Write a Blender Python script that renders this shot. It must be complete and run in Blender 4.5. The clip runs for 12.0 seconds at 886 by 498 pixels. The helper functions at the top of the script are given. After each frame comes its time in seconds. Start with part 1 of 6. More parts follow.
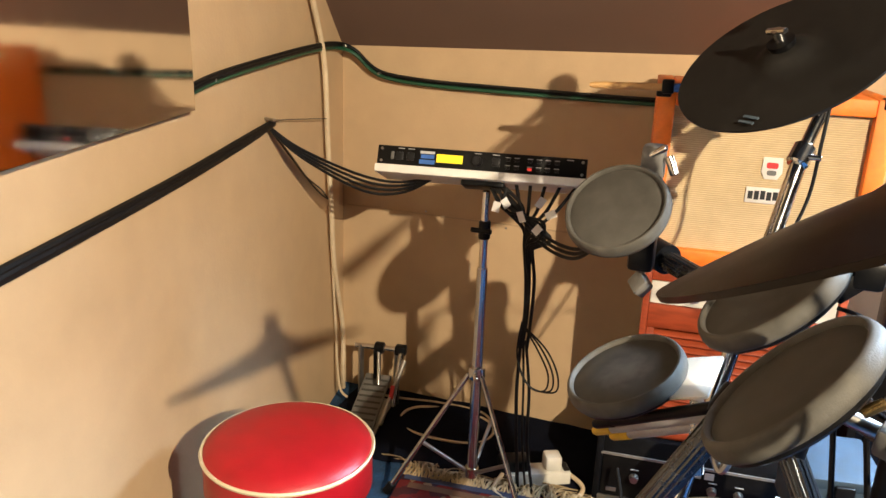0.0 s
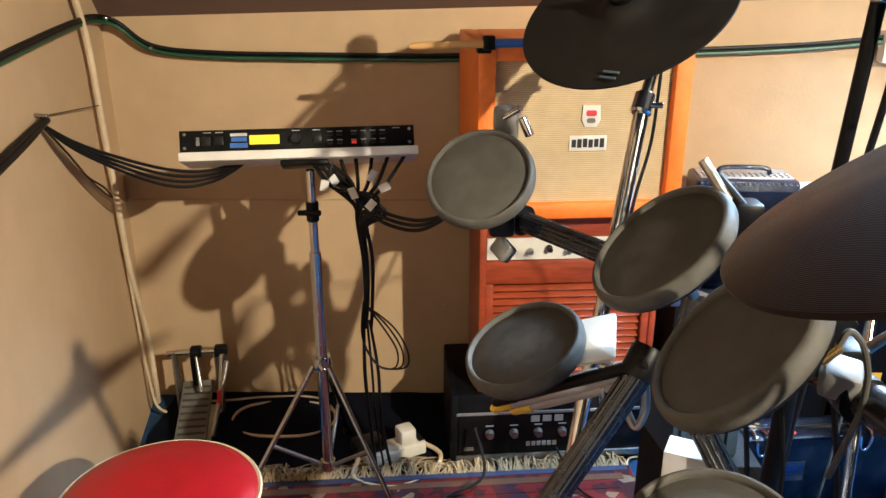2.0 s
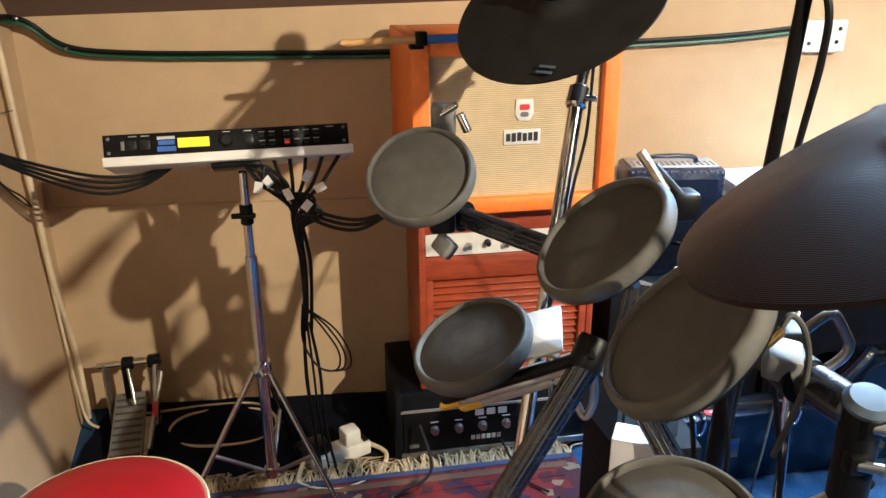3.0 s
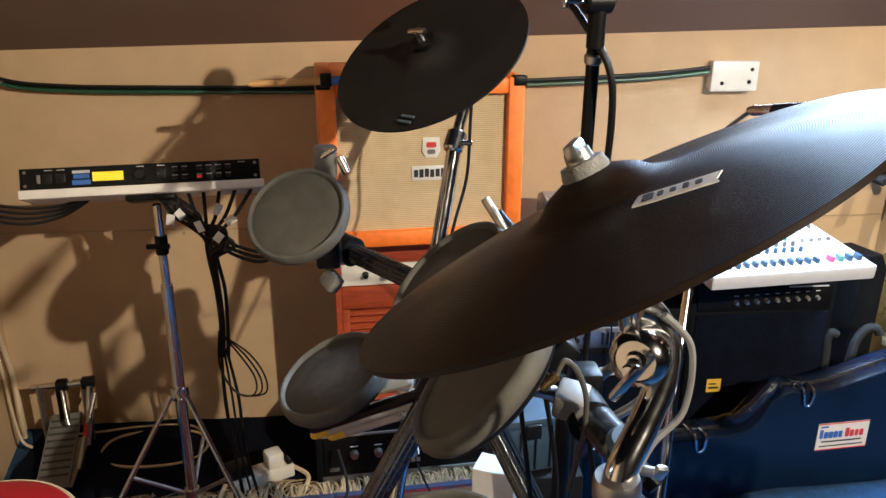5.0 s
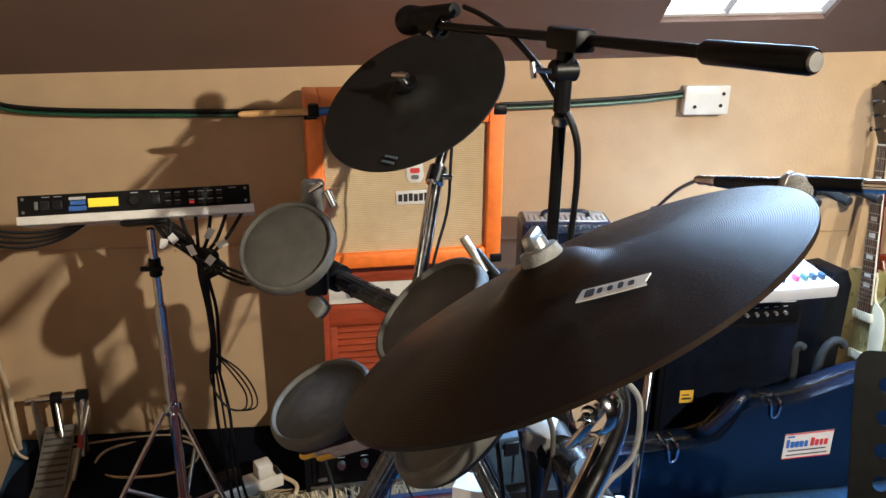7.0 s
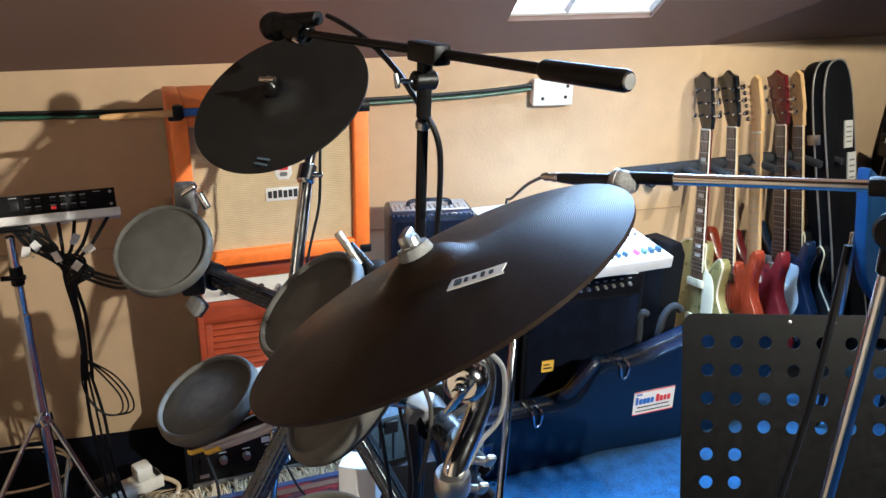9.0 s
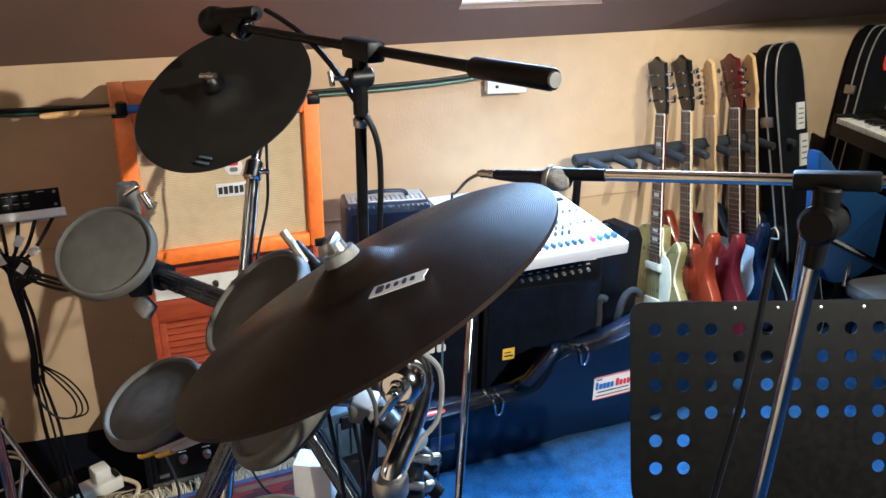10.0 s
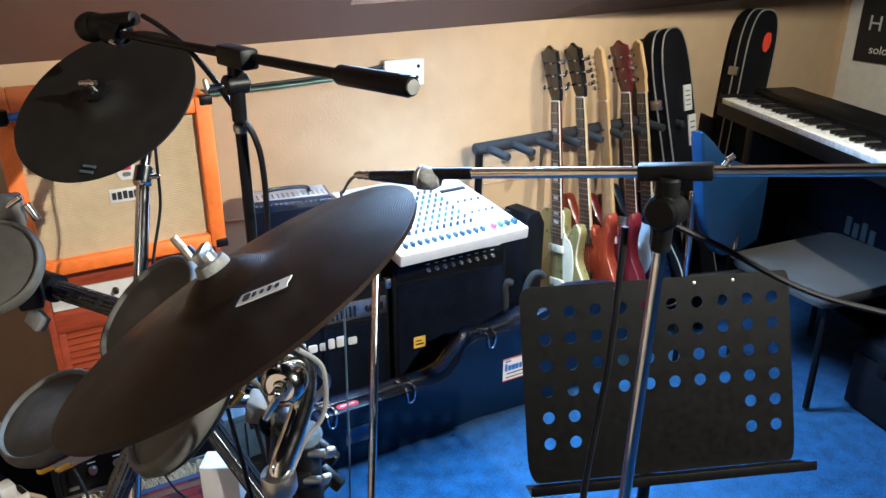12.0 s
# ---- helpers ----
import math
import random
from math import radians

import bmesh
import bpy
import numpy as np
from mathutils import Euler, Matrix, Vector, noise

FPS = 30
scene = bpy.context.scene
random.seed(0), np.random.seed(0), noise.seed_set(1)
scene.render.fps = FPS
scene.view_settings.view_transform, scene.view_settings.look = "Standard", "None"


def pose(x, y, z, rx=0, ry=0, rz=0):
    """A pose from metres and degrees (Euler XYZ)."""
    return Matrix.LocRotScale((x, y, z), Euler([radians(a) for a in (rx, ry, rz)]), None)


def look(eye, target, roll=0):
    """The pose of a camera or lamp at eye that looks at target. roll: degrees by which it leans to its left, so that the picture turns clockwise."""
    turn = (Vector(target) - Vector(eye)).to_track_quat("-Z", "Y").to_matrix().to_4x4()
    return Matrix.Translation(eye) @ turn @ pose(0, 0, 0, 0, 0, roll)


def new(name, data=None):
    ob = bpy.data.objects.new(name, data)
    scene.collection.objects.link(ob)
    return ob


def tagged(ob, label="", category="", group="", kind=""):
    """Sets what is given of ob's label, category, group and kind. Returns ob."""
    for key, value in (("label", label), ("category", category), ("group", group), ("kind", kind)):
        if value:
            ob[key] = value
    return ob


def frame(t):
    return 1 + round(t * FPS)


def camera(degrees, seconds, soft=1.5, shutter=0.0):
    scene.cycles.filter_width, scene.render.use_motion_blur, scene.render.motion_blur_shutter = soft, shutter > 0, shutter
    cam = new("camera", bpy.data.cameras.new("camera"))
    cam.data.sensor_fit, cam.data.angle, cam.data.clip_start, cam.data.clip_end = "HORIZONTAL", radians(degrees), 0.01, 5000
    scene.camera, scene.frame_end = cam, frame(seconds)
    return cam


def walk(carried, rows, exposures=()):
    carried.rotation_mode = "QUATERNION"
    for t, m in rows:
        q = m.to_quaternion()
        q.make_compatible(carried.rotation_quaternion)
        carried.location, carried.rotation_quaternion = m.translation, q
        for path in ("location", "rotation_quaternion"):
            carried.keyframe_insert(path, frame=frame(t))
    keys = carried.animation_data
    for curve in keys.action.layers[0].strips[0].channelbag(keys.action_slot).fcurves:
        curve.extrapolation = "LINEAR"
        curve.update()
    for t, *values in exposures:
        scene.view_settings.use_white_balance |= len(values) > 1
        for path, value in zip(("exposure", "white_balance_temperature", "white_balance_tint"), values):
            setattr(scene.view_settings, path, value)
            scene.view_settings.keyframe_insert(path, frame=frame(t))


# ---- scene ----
cam = camera(59.4, 12.0)
PATH = [
    (0, (0.233, 0.008, 1.209), (-0.403, 1.808, 0.612), 2.1),
    (0.5, (0.174, 0.04, 1.208), (-0.25, 1.894, 0.589), 2.1),
    (1, (0.114, 0.072, 1.215), (-0.204, 1.935, 0.562), 1.0),
    (1.5, (0.07, 0.079, 1.223), (-0.106, 1.952, 0.544), 0.1),
    (2, (0.04, 0.085, 1.221), (0.02, 1.96, 0.526), -0.1),
    (2.5, (0.02, 0.092, 1.225), (0.091, 1.962, 0.517), -0.4),
    (3, (0.02, 0.095, 1.224), (0.18, 1.958, 0.515), -0.4),
    (3.5, (0.029, 0.096, 1.234), (0.255, 1.952, 0.523), -0.2),
    (3.7, (0.052, 0.108, 1.229), (0.288, 1.965, 0.526), -0.3),
    (5.3, (0.261, 0.01, 1.295), (0.385, 1.895, 0.638), 0.1),
    (5.5, (0.279, 0.004, 1.306), (0.388, 1.893, 0.659), 0.0),
    (6, (0.283, 0.002, 1.327), (0.398, 1.894, 0.690), 0.1),
    (6.5, (0.245, -0.01, 1.345), (0.395, 1.874, 0.690), 0.4),
    (7, (0.229, -0.024, 1.361), (0.418, 1.848, 0.681), 0.5),
    (9, (0.201, -0.104, 1.403), (0.729, 1.69, 0.694), 1.3),
    (9.5, (0.215, -0.099, 1.406), (0.785, 1.675, 0.680), 0.9),
    (10, (0.242, -0.104, 1.417), (0.837, 1.654, 0.673), 0.7),
    (10.5, (0.261, -0.113, 1.426), (0.888, 1.625, 0.662), 0.5),
    (11, (0.268, -0.12, 1.431), (0.932, 1.596, 0.647), 0.2),
    (11.5, (0.273, -0.135, 1.438), (0.989, 1.56, 0.654), 0.1),
    (12, (0.279, -0.149, 1.443), (1.054, 1.524, 0.669), 0.1),
]
walk(cam, [(t, look(eye, target, roll)) for t, eye, target, roll in PATH], [(0, 0.0, 6550, 9), (0.5, -0.12, 6500, 10), (1, -0.15, 6350, 9), (2.5, -0.16, 5950, 7), (3.7, -0.24, 5850, 7), (5.3, -0.70, 6000, 10), (6.5, -0.70, 5850, 9), (9, -0.38, 5200, 6), (12, -0.44, 5150, 6)])

# ---- light ----
world = bpy.data.worlds.new("world")
scene.world = world
world.use_nodes = True
wn = world.node_tree.nodes
sky = wn.new("ShaderNodeTexSky")
sky.sky_type, sky.sun_disc = "NISHITA", False
sky.sun_elevation, sky.sun_rotation = radians(40), radians(200)
wn["Background"].inputs["Strength"].default_value = 0.05
world.node_tree.links.new(sky.outputs["Color"], wn["Background"].inputs["Color"])

LAMP = (1.62, -0.62, 1.98)
LAMP_AIM = (-0.20, 1.70, 0.70)
lamp_data = bpy.data.lights.new("bulb", "SPOT")
lamp_data.energy, lamp_data.shadow_soft_size, lamp_data.color = 600, 0.022, (1.0, 0.83, 0.60)
lamp_data.spot_size, lamp_data.spot_blend = radians(98), 0.6
bulb = new("bulb", lamp_data)
bulb.matrix_basis = look(LAMP, LAMP_AIM)
SPOT = (2.36, 0.80, 2.03)
spot_data = bpy.data.lights.new("spot_bulb", "SPOT")
spot_data.energy, spot_data.shadow_soft_size, spot_data.color = 190, 0.018, (1.0, 0.82, 0.56)
spot_data.spot_size, spot_data.spot_blend = radians(88), 0.7
spot_bulb = new("spot_bulb", spot_data)
SPOT_AIM = (2.60, 2.10, 0.80)
spot_bulb.matrix_basis = look(SPOT, SPOT_AIM)


# ---- materials ----
def mat(name, color, rough=0.5, metal=0.0, vary=0.12, scale=30.0, bump=0.0, bump_scale=200.0, second=None, sheen=0.0, coat=0.0, emit=None, emit_strength=0.0, stretch=None, spec=0.5):
    m = bpy.data.materials.new(name)
    m.use_nodes = True
    nt = m.node_tree
    b = nt.nodes["Principled BSDF"]
    b.inputs["Roughness"].default_value, b.inputs["Metallic"].default_value = rough, metal
    b.inputs["Specular IOR Level"].default_value = spec
    if sheen:
        b.inputs["Sheen Weight"].default_value = sheen
    if coat:
        b.inputs["Coat Weight"].default_value = coat
        b.inputs["Coat Roughness"].default_value = 0.08
    if emit:
        b.inputs["Emission Color"].default_value, b.inputs["Emission Strength"].default_value = (*emit, 1), emit_strength
    tc = nt.nodes.new("ShaderNodeTexCoord")
    mp = nt.nodes.new("ShaderNodeMapping")
    nt.links.new(tc.outputs["Object"], mp.inputs["Vector"])
    if stretch:
        mp.inputs["Scale"].default_value = stretch
    fine, broad, mix = nt.nodes.new("ShaderNodeTexNoise"), nt.nodes.new("ShaderNodeTexNoise"), nt.nodes.new("ShaderNodeMix")
    fine.inputs["Scale"].default_value, fine.inputs["Detail"].default_value = scale, 5
    broad.inputs["Scale"].default_value, broad.inputs["Detail"].default_value = scale * 0.13, 3
    add = nt.nodes.new("ShaderNodeMath")
    add.operation = "ADD"
    half = nt.nodes.new("ShaderNodeMath")
    half.operation = "MULTIPLY_ADD"
    half.inputs[1].default_value, half.inputs[2].default_value = 1.4, -0.9
    half.use_clamp = True
    for n in (fine, broad):
        nt.links.new(mp.outputs["Vector"], n.inputs["Vector"])
    nt.links.new(fine.outputs["Fac"], add.inputs[0])
    nt.links.new(broad.outputs["Fac"], add.inputs[1])
    nt.links.new(add.outputs[0], half.inputs[0])
    mix.data_type = "RGBA"
    lo = second if second else tuple(c * (1 - 2 * vary) for c in color)
    hi = color if second else tuple(min(1, c * (1 + vary)) for c in color)
    mix.inputs["A"].default_value, mix.inputs["B"].default_value = (*lo, 1), (*hi, 1)
    nt.links.new(half.outputs[0], mix.inputs["Factor"])
    nt.links.new(mix.outputs["Result"], b.inputs["Base Color"])
    rr = nt.nodes.new("ShaderNodeMapRange")
    rr.inputs["To Min"].default_value, rr.inputs["To Max"].default_value = max(0.02, rough - 0.12 * (rough > 0.12)), min(1, rough + 0.1)
    nt.links.new(fine.outputs["Fac"], rr.inputs["Value"])
    nt.links.new(rr.outputs[0], b.inputs["Roughness"])
    if bump:
        bn, bp = nt.nodes.new("ShaderNodeTexNoise"), nt.nodes.new("ShaderNodeBump")
        bn.inputs["Scale"].default_value, bn.inputs["Detail"].default_value = bump_scale, 4
        nt.links.new(mp.outputs["Vector"], bn.inputs["Vector"])
        nt.links.new(bn.outputs["Fac"], bp.inputs["Height"])
        bp.inputs["Strength"].default_value, bp.inputs["Distance"].default_value = bump, 0.004
        nt.links.new(bp.outputs["Normal"], b.inputs["Normal"])
    return m


def glass(name, color, rough=0.0):
    m = bpy.data.materials.new(name)
    m.use_nodes = True
    b = m.node_tree.nodes["Principled BSDF"]
    b.inputs["Base Color"].default_value, b.inputs["Transmission Weight"].default_value = (*color, 1), 1.0
    b.inputs["Roughness"].default_value = rough
    return m


M_WALL = mat("painted_board", (0.50, 0.356, 0.212), 0.75, vary=0.05, scale=14, bump=0.12, bump_scale=120)
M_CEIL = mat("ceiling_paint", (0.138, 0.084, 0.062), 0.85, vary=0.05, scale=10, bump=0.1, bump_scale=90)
M_CARPET = mat("blue_carpet", (0.016, 0.064, 0.155), 0.95, vary=0.3, scale=160, bump=0.9, bump_scale=500, sheen=0.05, spec=0.1)
M_BLACK = mat("black_plastic", (0.005, 0.005, 0.0055), 0.42, vary=0.25, scale=60, bump=0.05, spec=0.18)
M_TOLEX = mat("black_tolex", (0.0045, 0.005, 0.007), 0.55, vary=0.3, scale=120, bump=0.5, bump_scale=420, spec=0.12)
M_RUBBER = mat("grey_rubber", (0.068, 0.064, 0.056), 0.70, vary=0.17, scale=34, bump=0.16, bump_scale=600, spec=0.3)
M_RUBBER_RIM = mat("rubber_rim", (0.086, 0.081, 0.070), 0.66, vary=0.20, scale=46, bump=0.14, bump_scale=500, spec=0.3)
M_CYM = mat("cymbal_rubber", (0.0115, 0.0110, 0.0102), 0.5, vary=0.18, scale=25, bump=0.06, bump_scale=300, spec=0.25)
M_CHROME = mat("chrome", (0.72, 0.72, 0.72), 0.14, 1.0, vary=0.08, scale=40)
M_STEEL = mat("dull_steel", (0.45, 0.44, 0.42), 0.35, 1.0, vary=0.15, scale=50)
M_ALU = mat("grey_aluminium", (0.10, 0.11, 0.125), 0.26, 0.85, vary=0.12, scale=50)
M_WHITE = mat("white_laminate", (0.72, 0.70, 0.66), 0.45, vary=0.06, scale=30)
M_WHITEPL = mat("white_plastic", (0.70, 0.68, 0.62), 0.4, vary=0.06, scale=30)
M_ORANGE = mat("orange_vinyl", (0.85, 0.19, 0.015), 0.45, vary=0.10, scale=60, bump=0.35, bump_scale=500)
M_MAHOG = mat("red_brown_wood", (0.33, 0.055, 0.018), 0.42, vary=0.22, scale=18, stretch=(1, 6, 6), bump=0.05)
M_RED = mat("red_vinyl", (0.37, 0.005, 0.011), 0.42, vary=0.10, scale=25, bump=0.12, bump_scale=350)
M_WOOD = mat("maple_wood", (0.62, 0.36, 0.14), 0.4, vary=0.15, scale=20, stretch=(1, 1, 0.2))
M_ROSE = mat("rosewood", (0.07, 0.028, 0.014), 0.5, vary=0.25, scale=40, stretch=(1, 1, 0.2))
# near-black colour for unseen surfaces, chosen to hold down bounced fill light
M_UNSEEN_DARK = mat("unseen_low_bounce", (0.050, 0.014, 0.006), 0.8, vary=0.15, scale=8)
M_CABLE = mat("black_cable", (0.005, 0.005, 0.0055), 0.5, vary=0.2, scale=60, spec=0.25)
M_GREEN = mat("green_cable", (0.01, 0.07, 0.035), 0.45, vary=0.2, scale=60)
M_CREAM = mat("cream_cable", (0.62, 0.50, 0.34), 0.55, vary=0.1, scale=40)
M_YELLOW = mat("yellow_lcd", (0.75, 0.62, 0.02), 0.4, emit=(1.0, 0.8, 0.02), emit_strength=0.55)
M_BLUECASE = mat("blue_black_case", (0.0035, 0.0092, 0.026), 0.20, vary=0.2, scale=60, bump=0.3, bump_scale=380)
M_PALEBLUE = mat("blue_grey_plastic", (0.065, 0.095, 0.125), 0.4, vary=0.15, scale=40)
M_MIRROR = mat("mirror_silver", (0.88, 0.88, 0.87), 0.02, 1.0, vary=0.0)
M_PANE = glass("window_glass", (0.95, 0.98, 1.0))


# ---- mesh builders ----
def bevelled(bm, width, segments=2):
    if width:
        bmesh.ops.bevel(bm, geom=bm.edges[:], offset=width, segments=segments, profile=0.5, affect="EDGES", clamp_overlap=True)
    return bm


def box(x0, x1, y0, y1, z0, z1, bevel=0.0, segments=2):
    bm = bmesh.new()
    bmesh.ops.create_cube(bm, size=1.0)
    bmesh.ops.scale(bm, vec=(x1 - x0, y1 - y0, z1 - z0), verts=bm.verts)
    bmesh.ops.translate(bm, vec=((x0 + x1) / 2, (y0 + y1) / 2, (z0 + z1) / 2), verts=bm.verts)
    return bevelled(bm, bevel, segments)


def lathe(profile, seg=32, about=None):
    """Turns (radius, height) pairs round z; about: a matrix to place it."""
    bm = bmesh.new()
    rings = []
    for r, z in profile:
        if r < 1e-6:
            rings.append([bm.verts.new((0, 0, z))])
        else:
            rings.append([bm.verts.new((r * math.cos(2 * math.pi * i / seg), r * math.sin(2 * math.pi * i / seg), z)) for i in range(seg)])
    for a, b in zip(rings, rings[1:]):
        for i in range(seg):
            j = (i + 1) % seg
            if len(a) == 1 and len(b) == 1:
                continue
            if len(a) == 1:
                bm.faces.new((a[0], b[i], b[j]))
            elif len(b) == 1:
                bm.faces.new((a[i], a[j], b[0]))
            else:
                bm.faces.new((a[i], a[j], b[j], b[i]))
    bmesh.ops.recalc_face_normals(bm, faces=bm.faces)
    if about is not None:
        bm.transform(about)
    return bm


def along(a, b):
    """A matrix whose z axis runs from a to b, at a."""
    return Matrix.Translation(a) @ (Vector(b) - Vector(a)).to_track_quat("Z", "Y").to_matrix().to_4x4()


def facing(at, normal, up=(0, 0, 1)):
    """A matrix at a place whose z is the normal and whose y is as near to up as can be."""
    n = Vector(normal).normalized()
    x = Vector(up).cross(n).normalized()
    y = n.cross(x)
    m = Matrix((x, y, n)).transposed().to_4x4()
    m.translation = at
    return m


def rod(a, b, r, r2=None, seg=16, cap=0.0):
    h = (Vector(b) - Vector(a)).length
    r2 = r if r2 is None else r2
    c = cap or min(r, r2) * 0.2
    return lathe([(0, 0), (r - c, 0), (r, c), (r2, h - c), (r2 - c, h), (0, h)], seg, along(a, b))


def smooth_path(pts, steps=8):
    pts = [Vector(p) for p in pts]
    out = []
    for i in range(len(pts) - 1):
        p0, p1, p2, p3 = pts[max(i - 1, 0)], pts[i], pts[i + 1], pts[min(i + 2, len(pts) - 1)]
        for k in range(steps):
            t = k / steps
            out.append(0.5 * (2 * p1 + (p2 - p0) * t + (2 * p0 - 5 * p1 + 4 * p2 - p3) * t * t + (3 * p1 - p0 - 3 * p2 + p3) * t ** 3))
    return out + [pts[-1]]


def tube(pts, r, seg=8, steps=8, bm=None):
    """A round cable or pipe through the points."""
    path = smooth_path(pts, steps) if steps > 1 else [Vector(p) for p in pts]
    bm = bm or bmesh.new()
    rings, side = [], None
    for i, p in enumerate(path):
        d = (path[min(i + 1, len(path) - 1)] - path[max(i - 1, 0)]).normalized()
        if side is None:
            side = d.cross(Vector((0, 0, 1)) if abs(d.z) < 0.9 else Vector((1, 0, 0))).normalized()
        side = (side - d * side.dot(d)).normalized()
        w = d.cross(side)
        rings.append([bm.verts.new(p + r * (math.cos(2 * math.pi * k / seg) * side + math.sin(2 * math.pi * k / seg) * w)) for k in range(seg)])
    for a, b in zip(rings, rings[1:]):
        for k in range(seg):
            bm.faces.new((a[k], a[(k + 1) % seg], b[(k + 1) % seg], b[k]))
    bm.faces.new(rings[0][::-1])
    bm.faces.new(rings[-1])
    return bm


def slab(outline, z0, z1, bevel=0.0, about=None, segments=2):
    """A flat piece of any outline, from z0 to z1."""
    bm = bmesh.new()
    low = [bm.verts.new((x, y, z0)) for x, y in outline]
    top = [bm.verts.new((x, y, z1)) for x, y in outline]
    n = len(outline)
    rim = []
    bm.faces.new(low[::-1])
    bm.faces.new(top)
    for i in range(n):
        bm.faces.new((low[i], low[(i + 1) % n], top[(i + 1) % n], top[i]))
    bmesh.ops.recalc_face_normals(bm, faces=bm.faces)
    if bevel:
        rim = [e for e in bm.edges if (e.verts[0] in low and e.verts[1] in low) or (e.verts[0] in top and e.verts[1] in top)]
        bmesh.ops.bevel(bm, geom=rim, offset=bevel, segments=segments, profile=0.5, affect="EDGES", clamp_overlap=True)
    if about is not None:
        bm.transform(about)
    return bm


def rounded(w, h, r, n=5, cx=0.0, cy=0.0):
    out = []
    for sx, sy, a0 in ((1, 1, 0), (-1, 1, 90), (-1, -1, 180), (1, -1, 270)):
        for k in range(n + 1):
            a = radians(a0 + 90 * k / n)
            out.append((cx + sx * (w / 2 - r) + r * math.cos(a), cy + sy * (h / 2 - r) + r * math.sin(a)))
    return out


def joined(*bms):
    out = bms[0]
    for b in bms[1:]:
        me = bpy.data.meshes.new("tmp")
        b.to_mesh(me)
        out.from_mesh(me)
        bpy.data.meshes.remove(me)
        b.free()
    return out


def moved(bm, m):
    bm.transform(m)
    return bm


def mesh_ob(name, bm, material, soft=True):
    me = bpy.data.meshes.new(name)
    bm.to_mesh(me)
    bm.free()
    me.materials.append(material)
    if soft:
        for p in me.polygons:
            p.use_smooth = True
        me.set_sharp_from_angle(angle=radians(38))
    return new(name, me)


def thing(name, label, category, at=None, group="", kind=""):
    ob = new(name)
    ob.matrix_basis = at if at is not None else Matrix()
    ob.empty_display_size = 0.05
    return tagged(ob, label, category, group, kind)


def part(name, bm, material, parent, label="", soft=True, world_space=False):
    """One mesh under a thing or a part. Its shape is given in the parent's space, or in the world's."""
    ob = mesh_ob(name, bm, material, soft)
    ob.parent = parent
    if world_space:
        m = parent.matrix_basis.copy()
        p = parent
        while p.parent:
            p = p.parent
            m = p.matrix_basis @ m
        ob.matrix_parent_inverse = m.inverted()
    if label:
        tagged(ob, label)
    return ob


def single(name, bm, material, label, category, group="", kind="", soft=True):
    return tagged(mesh_ob(name, bm, material, soft), label, category, group, kind)


def words(text, size, about, material, name, parent, depth=0.0006):
    """Raised lettering in the built-in font."""
    cu = bpy.data.curves.new(name, "FONT")
    cu.body, cu.size, cu.extrude, cu.align_x, cu.align_y = text, size, depth, "CENTER", "CENTER"
    tmp = bpy.data.objects.new("tmp_text", cu)
    me = bpy.data.meshes.new_from_object(tmp)
    bpy.data.objects.remove(tmp)
    me.transform(about)
    me.materials.clear()
    me.materials.append(material)
    ob = new(name, me)
    ob.parent = parent
    return ob


# ---- the room ----
SLOPE = 0.78
KNEE_L, KNEE_R = 1.09, 1.15
YB, XC, XR = 2.115, -0.846, 1.705
LEFT = Vector((0.19, -1.0, 0)).normalized()
RIGHT = Vector((1.0, 0.262, 0)).normalized()
FLATZ = 2.85


def prism(quad, push):
    """A wall slab: an inner outline and the vector of its thickness."""
    bm = bmesh.new()
    a = [bm.verts.new(p) for p in quad]
    b = [bm.verts.new(Vector(p) + Vector(push)) for p in quad]
    n = len(quad)
    bm.faces.new(a)
    bm.faces.new(b[::-1])
    for i in range(n):
        bm.faces.new((a[i], a[(i + 1) % n], b[(i + 1) % n], b[i]))
    bmesh.ops.recalc_face_normals(bm, faces=bm.faces)
    return bm


def structure(name, bm, material, label, soft=False):
    return single(name, bm, material, label, name.split("_")[0], kind="structure", soft=soft)


structure("floor", box(-2.6, 5.2, -4.2, 3.6, -0.1, 0.0), M_CARPET, "bright blue short-pile carpet over the whole floor")
structure("wall_north", prism([(XC, YB, 0), (XR, YB, 0), (XR, YB, KNEE_R), (XC, YB, KNEE_L)], (0, 0.08, 0)), M_WALL, "low knee wall of cream-painted board under the sloping ceiling")
lw = Vector((XC, YB, 0)) + LEFT * 6.2
lf = Vector((XC, YB, 0)) - LEFT * 0.0
rise = (FLATZ - KNEE_L) / SLOPE
lt = Vector((XC, YB, 0)) + LEFT * (rise / abs(LEFT.y))
structure("wall_west", prism([(lf.x, lf.y, 0), (lw.x, lw.y, 0), (lw.x, lw.y, FLATZ + 0.02), (lt.x, lt.y, FLATZ + 0.02), (lf.x, lf.y, KNEE_L + 0.01)], (-0.08, 0, 0)), M_WALL, "cream-painted end wall following the roof slope")
r_end = Vector((XR, YB, 0)) + RIGHT * 2.16
structure("wall_northeast", prism([(XR, YB, 0), (r_end.x, r_end.y, 0), (r_end.x, r_end.y, KNEE_R + 0.02), (XR, YB, KNEE_R)], (-0.02, 0.08, 0)), M_WALL, "cream-painted board wall behind the guitar rack")
# east and south walls are out of view; dark colour assumed to deepen shadows
structure("wall_east", prism([(r_end.x, r_end.y, 0), (4.6, -4.0, 0), (4.6, -4.0, FLATZ + 0.1), (r_end.x, r_end.y, FLATZ + 0.1)], (0.08, 0, 0)), M_UNSEEN_DARK, "unseen end wall beside the keyboard, coloured dark to cut bounce light")
